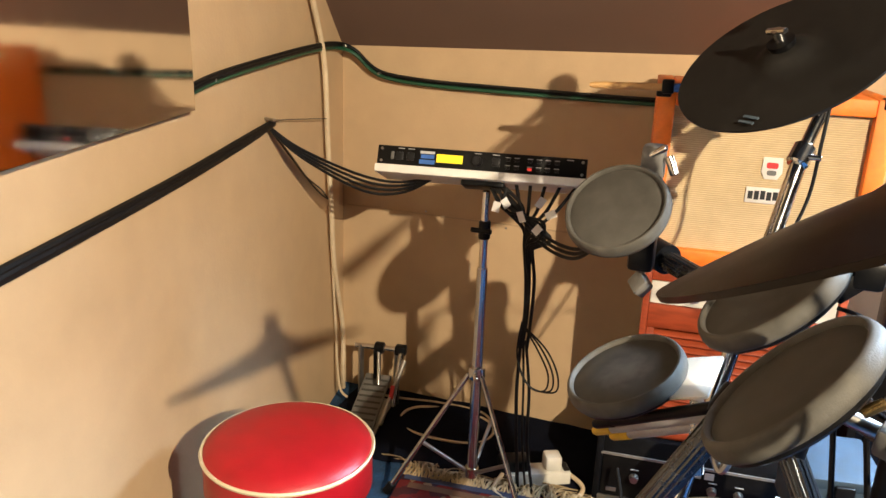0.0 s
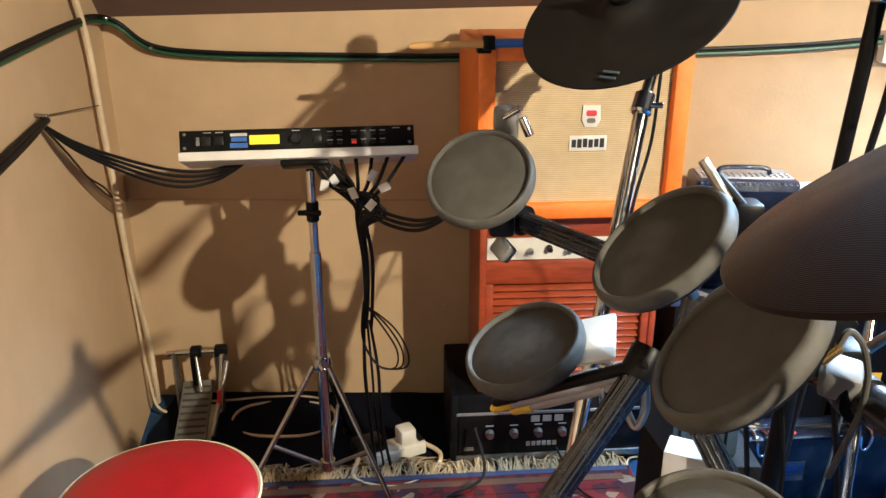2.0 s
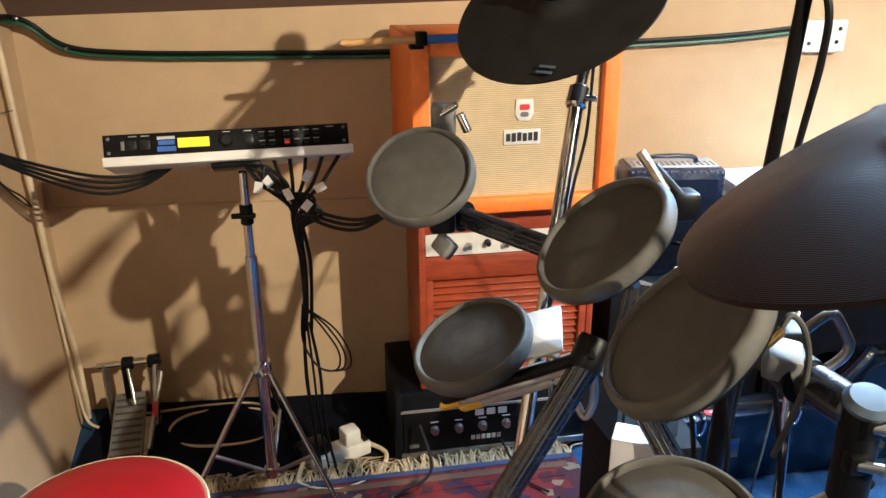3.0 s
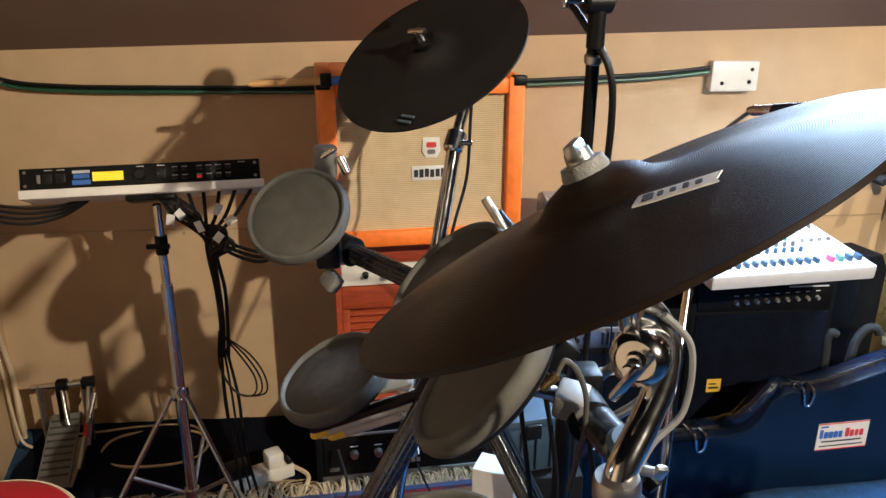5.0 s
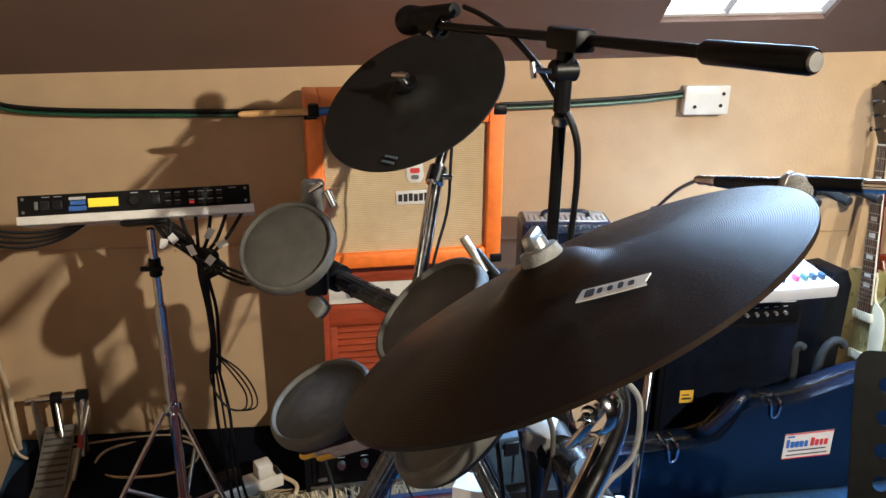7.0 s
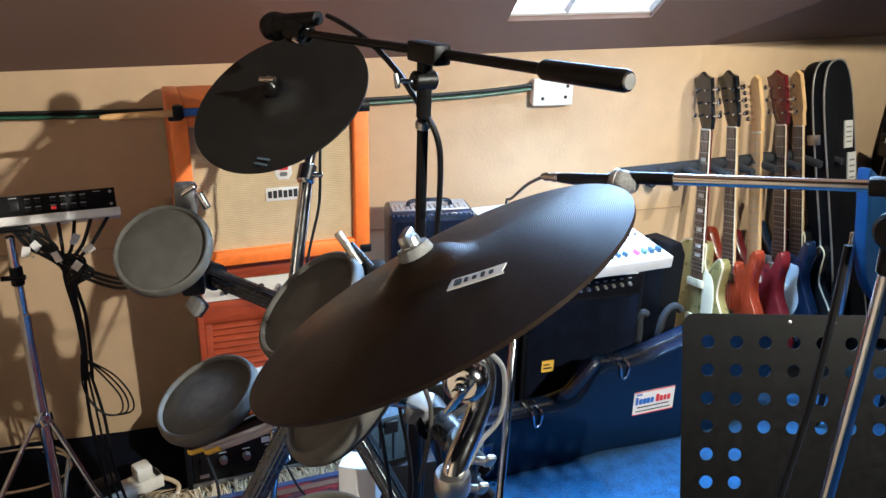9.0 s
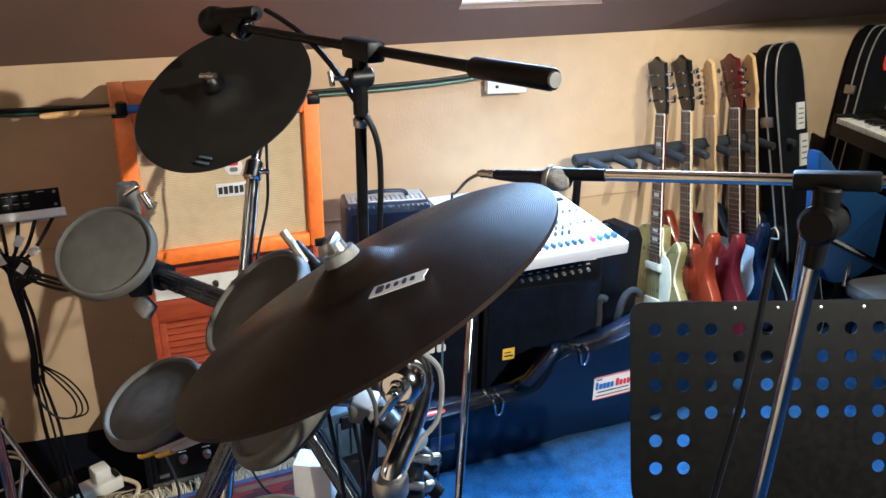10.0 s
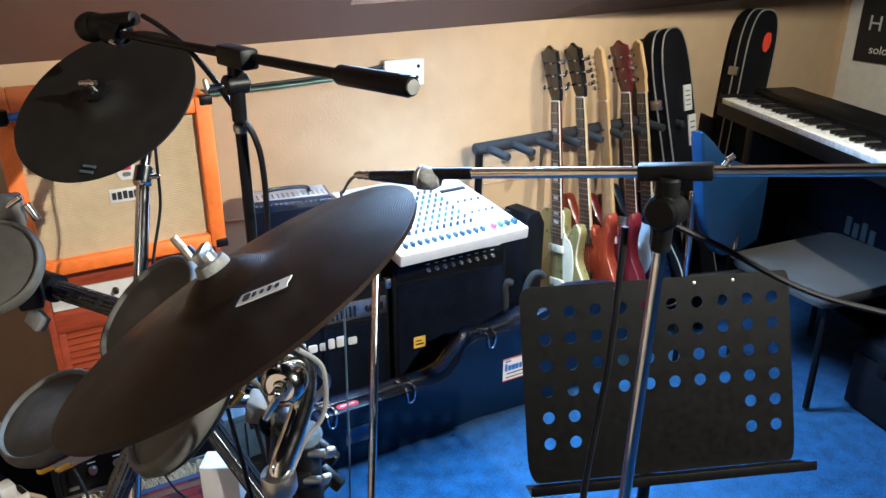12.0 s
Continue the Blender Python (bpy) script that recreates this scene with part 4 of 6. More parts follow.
part("footswitch", lathe([(0, 0.028), (0.007, 0.028), (0.007, 0.034), (0.005, 0.037), (0, 0.037)], 14, pose(0.026, 0.022, 0)), M_CHROME, ep, "chrome footswitch")
for k in range(2):
    knob(ep, 0.014 + k * 0.024, 0.065, 0.028, 0.006, 0.010, M_KNOB, (0, 0, 1))
part("lead", tube([(0.04, 0.0, 0.012), (0.043, -0.03, 0.012), (0.045, -0.045, -0.06), (0.040, -0.043, -0.2), (0.050, -0.05, -0.35), (0.07, -0.07, -0.43)], 0.0028), M_BLUECASE, ep, "dark blue lead")

bk = thing("keyboard_amplifier", "tall black amplifier under the mixing desk", "amplifier", frame_between((1.035, 1.85), (1.435, 1.855), 0))
part("body", box(0, 0.40, 0.0, 0.25, 0.01, 0.60, 0.008), M_TOLEX, bk)
part("speaker_grille", box(0.015, 0.385, -0.004, 0.004, 0.03, 0.425, 0.003), M_DKBLUE, bk, "black grille cloth")
part("control_panel", box(0.015, 0.385, -0.005, 0.004, 0.435, 0.515, 0.002), M_BLACK, bk)
for k in range(9):
    knob(bk, 0.118 + k * 0.028, -0.005, 0.460 + 0.001 * k, 0.006, 0.011, M_STEEL if k < 4 else M_GREYPL)
    part("mark", box(0.112 + k * 0.028, 0.124 + k * 0.028, -0.0058, -0.0048, 0.477 + 0.001 * k, 0.4795 + 0.001 * k), M_GREYINK, bk)
part("mark", box(0.26, 0.37, -0.0058, -0.0048, 0.498, 0.502), M_GREYINK, bk)
part("label", box(0.067, 0.107, -0.0055, -0.0035, 0.194, 0.233), mat("yellow_paper", (0.72, 0.45, 0.05), 0.6), bk, "yellow square label")
part("mark", box(0.073, 0.101, -0.0064, -0.005, 0.204, 0.210), M_INK, bk)
part("mark", box(0.073, 0.094, -0.0064, -0.005, 0.217, 0.221), M_INK, bk)
for x in (0.0, 0.40):
    part("corner_cap", box(x - 0.01, x + 0.01, -0.006, 0.02, 0.575, 0.606, 0.004), M_BLACK, bk)

# mixing desk
mo, mxr, mup = Vector((0.965, 1.60, 0.60)), Vector((0.42, 0.045, 0.0)), Vector((0.06, 0.465, 0.045))
ex = mxr.normalized()
ey = (mup - ex * mup.dot(ex)).normalized()
mm = Matrix((ex, ey, ex.cross(ey))).transposed().to_4x4()
mm.translation = mo
M_MIXER = mat("mixer_white_paint", (0.56, 0.56, 0.56), 0.4, vary=0.04, scale=30)
M_TEAL = mat("teal_knob", (0.09, 0.22, 0.21), 0.4)
M_PINK = mat("pink_knob", (0.6, 0.08, 0.2), 0.4)
M_BLUEK = mat("blue_knob", (0.03, 0.065, 0.115), 0.4)
mx = thing("mixing_desk", "white mixing desk with rows of coloured knobs on an amplifier", "mixer", mm)
part("body", box(0, 0.42, 0, 0.46, 0, 0.036, 0.006), M_MIXER, mx)
part("meter_bridge", box(0.30, 0.40, 0.36, 0.43, 0.036, 0.040, 0.001), M_WHITEPL, mx)
for c in range(12):
    x = 0.035 + c * 0.0225
    for r in range(8):
        y = 0.10 + r * 0.033
        part("knob", lathe([(0, 0.036), (0.0052, 0.036), (0.0045, 0.048), (0, 0.049)], 8, pose(x, y, 0)), M_TEAL if r in (2, 5) else M_BLUEK if r == 0 else M_GREYPL, mx)
    part("strip", box(x - 0.0085, x - 0.0072, 0.115, 0.35, 0.0355, 0.0364), M_GREYPL, mx, "grey printed channel line")
    part("fader", box(x - 0.0045, x + 0.0045, 0.03, 0.048, 0.036, 0.048, 0.001), M_BLUEK, mx)
    part("slot", box(x - 0.001, x + 0.001, 0.02, 0.085, 0.0355, 0.0366), M_INK, mx)
part("groove", box(0.01, 0.33, 0.0895, 0.0915, 0.0355, 0.0366), M_GREYPL, mx)
for c, m in enumerate((M_PINK, M_TEAL, M_BLUEK, M_BLUEK)):
    part("fader", box(0.315 + c * 0.024, 0.326 + c * 0.024, 0.03, 0.05, 0.036, 0.05, 0.001), m, mx)
for c in range(10):
    part("button", box(0.31 + c * 0.009, 0.316 + c * 0.009, 0.31, 0.325, 0.036, 0.041), M_KNOB, mx)
for c in range(4):
    for r in range(4):
        part("knob", lathe([(0, 0.036), (0.005, 0.036), (0.0045, 0.044), (0, 0.045)], 8, pose(0.32 + c * 0.024, 0.11 + r * 0.04, 0)), M_GREYPL if r % 2 else M_WHITEPL, mx)

# practice amplifier
pa = thing("practice_amp", "small blue-grey practice amplifier with studded edges", "amplifier", frame_between((0.635, 1.905), (0.875, 1.885), 0.44))
part("body", box(0, 0.245, 0, 0.13, 0.0, 0.285, 0.012), M_BLUECASE, pa)
part("panel", box(0.012, 0.233, 0.02, 0.11, 0.284, 0.2885, 0.002), M_SILVERLINE, pa, "silver top panel")
for x in (0.07, 0.11, 0.135):
    knob(pa, x, 0.085, 0.2885, 0.007, 0.010, M_KNOB, (0, 0, 1))
part("handle", tube([(0.06, 0.06, 0.287), (0.075, 0.06, 0.303), (0.17, 0.06, 0.303), (0.185, 0.06, 0.287)], 0.006), M_BLUECASE, pa)
for k in range(17):
    part("stud", lathe([(0, -0.003), (0.0032, -0.002), (0.0035, 0.0)], 8, facing((0.012 + k * 0.0138, -0.0005, 0.278), (0, 1, 0))), M_CHROME, pa)
for k in range(12):
    part("stud", lathe([(0, -0.003), (0.0032, -0.002), (0.0035, 0.0)], 8, facing((0.238, -0.0005, 0.265 - k * 0.0138), (0, 1, 0))), M_CHROME, pa)
for k in range(15):
    for r in range(3):
        part("stud", lathe([(0, 0.003), (0.003, 0.002), (0.0035, 0.0)], 6, pose(0.022 + k * 0.0142, 0.03 + r * 0.015, 0.2885)), M_CHROME, pa)
part("grille", box(0.02, 0.225, -0.003, 0.004, 0.02, 0.26, 0.002), M_DKBLUE, pa, "dark blue grille cloth")

# long guitar case on its edge
CASE = [(0.0, 0.0), (0.36, 0.0), (0.52, 0.012), (0.66, 0.004), (0.80, 0.0), (0.98, 0.005), (1.08, 0.05), (1.12, 0.13), (1.13, 0.24), (1.09, 0.33), (1.0, 0.35), (0.91, 0.362), (0.81, 0.350), (0.72, 0.324), (0.64, 0.302), (0.57, 0.296), (0.515, 0.303), (0.47, 0.285), (0.443, 0.235), (0.418, 0.205), (0.37, 0.194), (0.0, 0.190), (-0.02, 0.17), (-0.02, 0.02)]
gm = frame_between((0.715, 1.605), (1.42, 1.665), 0.0)
gc = thing("guitar_case", "dark blue guitar case with chrome latches standing on its edge", "guitar case", gm)
rot = Matrix(((1, 0, 0, 0), (0, 0, -1, 0), (0, 1, 0, 0), (0, 0, 0, 1)))


def dense(outline, n=4):
    """A rounder outline through the same corners."""
    p = [Vector((x, y, 0)) for x, y in outline]
    out = []
    for i in range(len(p)):
        a, b, c, d = p[i - 1], p[i], p[(i + 1) % len(p)], p[(i + 2) % len(p)]
        for k in range(n):
            t = k / n
            q = 0.5 * (2 * b + (c - a) * t + (2 * a - 5 * b + 4 * c - d) * t * t + (3 * b - a - 3 * c + d) * t ** 3)
            out.append((q.x, q.y))
    return out


part("base", slab(CASE, -0.095, -0.050, 0.012, rot), M_BLUECASE, gc)
part("lid", slab(CASE, -0.046, 0.0, 0.012, rot), M_BLUECASE, gc)
part("trim", slab([(x, y * 1.004) for x, y in CASE], -0.0490, -0.0470, 0, rot), M_STEEL, gc, "thin metal edging")
for x, z, tilt in ((0.285, 0.196, 0), (0.56, 0.30, 0), (0.04, 0.192, 0)):
    part("latch", joined(box(x - 0.02, x + 0.02, 0.030, 0.070, z - 0.004, z + 0.006, 0.002), tube([(x - 0.012, 0.03, z + 0.007), (x - 0.014, -0.004, z + 0.003), (x - 0.008, -0.006, z - 0.035), (x + 0.008, -0.006, z - 0.035), (x + 0.014, -0.004, z + 0.003), (x + 0.012, 0.03, z + 0.007)], 0.003, 6, 5)), M_CHROME, gc, "chrome draw latch")
part("handle", tube([(0.375, 0.04, 0.200), (0.378, 0.025, 0.222), (0.395, 0.012, 0.236), (0.455, 0.010, 0.305), (0.475, 0.018, 0.322), (0.492, 0.04, 0.305)], 0.0145), M_BLUECASE, gc, "moulded carrying handle")
s1 = part("sticker", box(0.608, 0.752, -0.0015, 0.001, 0.122, 0.200), M_PAPER, gc, "white shop sticker with blue and red bars")
part("border", box(0.608, 0.752, -0.0022, -0.001, 0.197, 0.200), M_REDINK, s1)
part("border", box(0.608, 0.752, -0.0022, -0.001, 0.122, 0.1245), M_REDINK, s1)
for k, (w, h) in enumerate(((0.009, 0.026), (0.012, 0.019), (0.012, 0.019), (0.012, 0.019), (0.010, 0.019))):
    part("mark", slab(rounded(w, h, 0.003, 3, 0.619 + k * 0.0135, 0.157 + h / 2), 0, 0.001, 0, pose(0, -0.0018, 0, 90)), M_BLUEINK, s1)
for k, (w, h) in enumerate(((0.011, 0.026), (0.011, 0.019), (0.009, 0.019), (0.011, 0.019))):
    part("mark", slab(rounded(w, h, 0.003, 3, 0.692 + k * 0.0135, 0.157 + h / 2), 0, 0.001, 0, pose(0, -0.0018, 0, 90)), M_REDINK, s1)
part("mark", box(0.616, 0.636, -0.0024, -0.001, 0.188, 0.193), M_BLUEINK, s1)
part("mark", box(0.622, 0.735, -0.0024, -0.001, 0.145, 0.1485), M_INK, s1)
part("mark", box(0.618, 0.742, -0.0024, -0.001, 0.132, 0.135), M_INK, s1)
s2 = part("sticker", box(0.080, 0.152, -0.0015, 0.001, 0.076, 0.127), M_PALEBLUE, gc, "pale blue sticker with dark bars")
for k in range(7):
    part("mark", box(0.086 + k * 0.0088, 0.0925 + k * 0.0088, -0.0024, -0.001, 0.104, 0.120), M_BLUEINK, s2)
part("mark", box(0.088, 0.140, -0.0024, -0.001, 0.094, 0.097), M_BLUEINK, s2)
part("mark", box(0.088, 0.132, -0.0024, -0.001, 0.084, 0.087), M_BLUEINK, s2)
s3 = part("sticker", slab(rounded(0.066, 0.024, 0.011, 5, 0.10, 0.026), 0.1895, 0.1915), M_REDINK, gc, "small red oval sticker")
part("mark", slab(rounded(0.044, 0.007, 0.003, 3, 0.10, 0.027), 0.1915, 0.192), M_PAPER, s3)

# small white box and blue plastic box by the rack
wbx = thing("white_box", "small white box strapped to the kit's rack leg", "box", frame_between((0.358, 1.07), (0.41, 1.045), 0.45))
part("body", box(0, 0.070, 0, 0.05, 0, 0.085, 0.003), M_WHITE, wbx)
part("strap", box(-0.002, 0.072, 0.02, 0.052, 0.03, 0.042, 0.001), M_BLACK, wbx)
bb = thing("flight_box", "black equipment box on the floor behind the drum rack", "box", frame_between((0.43, 1.26), (0.60, 1.26), 0))
part("body", box(0, 0.17, 0, 0.2, 0, 0.37, 0.006), M_TOLEX, bb)
M_MESH = mat("microphone_mesh", (0.42, 0.41, 0.39), 0.5, 0.5, vary=0.3, scale=200, bump=0.8, bump_scale=900)
M_BOXBLUE = mat("blue_box_plastic", (0.020, 0.046, 0.080), 0.75, vary=0.2, scale=40)
tb = thing("plastic_box", "dull blue ribbed plastic box on an equipment box", "box", frame_between((0.435, 1.27), (0.56, 1.29), 0.37))
part("body", box(0, 0.13, 0, 0.15, 0, 0.105, 0.006), M_BOXBLUE, tb)
part("lid", box(-0.004, 0.134, -0.004, 0.154, 0.098, 0.118, 0.005), M_BOXBLUE, tb)
for k in range(4):
    part("rib", box(0.012 + k * 0.03, 0.022 + k * 0.03, -0.007, 0.0, 0.01, 0.095, 0.002), M_BOXBLUE, tb)
part("catch", box(0.05, 0.08, -0.012, 0.0, 0.08, 0.11, 0.002), M_BLACK, tb)


# ---- microphone stands ----
def microphone(parent, at, to, label):
    m = along(at, to)
    part("microphone_grille", lathe([(0, -0.002), (0.016, 0.002), (0.024, 0.012), (0.026, 0.026), (0.023, 0.042), (0.019, 0.048)], 24, m), M_BLACK if "black" in label else M_STEEL, parent, label, world_space=True)
    part("microphone_body", lathe([(0.02, 0.047), (0.021, 0.052), (0.0185, 0.058), (0.012, 0.15), (0.011, 0.16), (0, 0.161)], 20, m), M_BLACK, parent, world_space=True)


mc = thing("boom_microphone_stand", "black boom microphone stand over the drum kit", "microphone stand", pose(0.478, 1.0, 0))


def mp_(name, bm, m, label=""):
    return part(name, bm, m, mc, label, world_space=True)


mp_("boom", rod((0.352, 1.262, 1.274), (0.545, 0.62, 1.294), 0.0065), M_BLACK)
mp_("counterweight", lathe([(0, 0), (0.008, 0), (0.0112, 0.006), (0.0112, 0.118), (0.0098, 0.122), (0.0085, 0.119), (0, 0.119)], 24, along((0.531, 0.665, 1.2925), (0.569, 0.549, 1.2965))), M_BLACK, "black counterweight sleeve")
mp_("end_disc", lathe([(0, 0.0), (0.0082, 0.0), (0.0075, 0.003), (0, 0.003)], 20, along((0.5688, 0.5496, 1.2965), (0.58, 0.515, 1.2977))), M_STEEL, "bare metal end")
mp_("joint", moved(box(-0.013, 0.013, -0.035, 0.035, -0.013, 0.013, 0.004), pose(0.463, 0.872, 1.286, 0, 0, 16)), M_BLACK, "black die-cast boom joint")
mp_("swivel", joined(rod((0.444, 0.877, 1.25), (0.476, 0.884, 1.25), 0.013), rod((0.461, 0.88, 1.285), (0.461, 0.884, 1.20), 0.0105, 0.010)), M_BLACK)
mp_("wing_bolt", joined(rod((0.445, 0.876, 1.25), (0.422, 0.870, 1.252), 0.003), rod((0.422, 0.866, 1.243), (0.420, 0.871, 1.261), 0.0035)), M_STEEL, "steel wing bolt")
mp_("tube", rod((0.461, 0.886, 1.235), (0.4775, 0.97, 0.72), 0.0078), M_BLACK)
mp_("tube", rod((0.4765, 0.965, 0.75), (0.478, 1.0, 0.10), 0.013), M_BLACK)
mp_("ring", rod((0.4625, 0.893, 1.195), (0.463, 0.895, 1.183), 0.0102), M_STEEL, "metal ring")
for a in (60, 180, 285):
    d = Vector((math.cos(radians(a)), math.sin(radians(a)), 0))
    mp_("leg", rod(Vector((0.478, 1.0, 0.22)), Vector((0.478, 1.0, 0.01)) + d * 0.28, 0.008), M_BLACK)
mp_("clip", lathe([(0.014, -0.02), (0.019, -0.02), (0.021, 0.02), (0.016, 0.02)], 16, along((0.345, 1.285, 1.273), (0.30, 1.36, 1.28))), M_BLACK)
mp_("pivot", rod((0.337, 1.272, 1.255), (0.36, 1.28, 1.285), 0.011), M_CHROME, "chrome thread")
microphone(mc, (0.298, 1.385, 1.272), (0.352, 1.285, 1.292), "black microphone grille")
mp_("cable", tube([(0.385, 1.225, 1.305), (0.40, 1.15, 1.298), (0.42, 1.05, 1.282), (0.437, 0.95, 1.256), (0.452, 0.895, 1.225), (0.476, 0.875, 1.18), (0.486, 0.885, 1.12), (0.49, 0.915, 1.0), (0.495, 0.945, 0.85), (0.49, 0.98, 0.5), (0.50, 0.99, 0.02)], 0.0042), M_CABLE)

m2 = thing("chrome_microphone_stand", "chrome boom microphone stand beside the music stand", "microphone stand", pose(0.775, 0.44, 0))


def m2p(name, bm, m, label=""):
    return part(name, bm, m, m2, label, world_space=True)


BL, BJ = Vector((0.625, 0.618, 1.182)), Vector((0.805, 0.432, 1.2135))
bd = (BJ - BL).normalized()
m2p("boom", rod(BL + bd * 0.03, BL + bd * 0.80, 0.0060), M_CHROME)
m2p("sleeve", rod(BL - bd * 0.005, BL + bd * 0.045, 0.0068), M_BLACK, "black thread sleeve")
m2p("joint", moved(box(-0.037, 0.037, -0.0085, 0.0085, -0.0085, 0.0085, 0.003), Matrix.Translation(BJ) @ bd.to_track_quat("X", "Z").to_matrix().to_4x4()), M_BLACK, "black boom clutch")
m2p("swivel", joined(rod(BJ + Vector((-0.008, 0.0, -0.005)), BJ + Vector((-0.008, 0, -0.085)), 0.013, 0.010), rod(BJ + Vector((-0.022, -0.008, -0.04)), BJ + Vector((0.012, 0.008, -0.04)), 0.019)), M_BLACK)
m2p("wing_bolt", joined(rod(BJ + bd * 0.045 + Vector((0, 0, 0.005)), BJ + bd * 0.05 + Vector((0, 0, 0.012)), 0.003), rod(BJ + bd * 0.044 + Vector((0, -0.004, 0.012)), BJ + bd * 0.056 + Vector((0, 0.004, 0.014)), 0.003)), M_CHROME)
m2p("tube", rod(BJ + Vector((-0.008, 0, -0.08)), (0.772, 0.44, 0.05), 0.0072), M_CHROME)
m2p("cable", tube([BJ + Vector((-0.04, 0.02, -0.06)), (0.755, 0.445, 1.0), (0.74, 0.45, 0.8), (0.735, 0.45, 0.5), (0.74, 0.46, 0.05)], 0.004), M_CABLE)
m2p("cable", tube([BJ + Vector((0.0, 0, -0.055)), (0.86, 0.41, 1.13), (0.95, 0.36, 1.08), (1.1, 0.28, 1.03), (1.3, 0.2, 0.9), (1.5, 0.1, 0.02)], 0.0034), M_CABLE)
for a in (90, 210, 330):
    d = Vector((math.cos(radians(a)), math.sin(radians(a)), 0))
    m2p("leg", rod(Vector((0.772, 0.44, 0.12)), Vector((0.772, 0.44, 0.01)) + d * 0.26, 0.008), M_CHROME)
m2p("microphone_grille", lathe([(0, -0.010), (0.0075, -0.0085), (0.0122, -0.002), (0.0138, 0.007), (0.0132, 0.014), (0.0105, 0.021), (0, 0.022)], 28, along((0.623, 0.620, 1.1755), (0.608, 0.64, 1.1745))), M_MESH, "silver microphone grille")
m2p("microphone_collar", lathe([(0.0128, 0.0125), (0.0143, 0.0132), (0.0143, 0.0168), (0.0125, 0.0175)], 28, along((0.623, 0.620, 1.1755), (0.608, 0.64, 1.1745))), M_STEEL, "metal grille band")
m2p("microphone_body", lathe([(0, 0.018), (0.0098, 0.019), (0.0092, 0.026), (0.0062, 0.085), (0.0058, 0.092), (0, 0.0925)], 20, along((0.623, 0.620, 1.1755), (0.574, 0.704, 1.162))), M_BLUECASE, "dark blue microphone body")
m2p("connector", lathe([(0, 0.0925), (0.0052, 0.093), (0.0056, 0.100), (0.0046, 0.104), (0.0052, 0.112), (0.0032, 0.118), (0, 0.1185)], 16, along((0.623, 0.620, 1.1755), (0.574, 0.704, 1.162))), M_CHROME, "chrome plug")
m2p("cable", tube([(0.566, 0.718, 1.160), (0.588, 0.82, 1.12), (0.618, 0.95, 1.06), (0.633, 1.01, 1.035), (0.66, 1.08, 0.96), (0.67, 1.15, 0.75), (0.68, 1.2, 0.4), (0.7, 1.3, 0.02)], 0.0022), M_PALEBLUE, "blue cable")

sp = thing("chrome_stand", "slender chrome stand pole on the blue carpet", "stand", pose(0.665, 1.07, 0))
part("tube", rod((0.665, 1.07, 0.03), (0.862, 1.485, 0.745), 0.0095), M_CHROME, sp, world_space=True)
part("clutch", rod((0.852, 1.463, 0.71), (0.868, 1.497, 0.77), 0.015), M_BLACK, sp, world_space=True)
part("base", lathe([(0, 0), (0.10, 0), (0.105, 0.008), (0.03, 0.02), (0.014, 0.05), (0, 0.05)], 32, pose(0.66, 1.06, 0)), M_BLACK, sp, world_space=True)

# ---- music stand with a perforated desk ----
bl, br, tl = Vector((0.868, 0.767, 0.549)), Vector((1.326, 0.615, 0.561)), Vector((0.897, 0.880, 0.870))
ux = (br - bl).normalized()
uy = ((tl - bl) - ux * (tl - bl).dot(ux)).normalized()
dk = Matrix((ux, uy, ux.cross(uy))).transposed().to_4x4()
dk.translation = bl
W, H, PITCH, HR = 0.483, 0.341, 0.0455, 0.0105


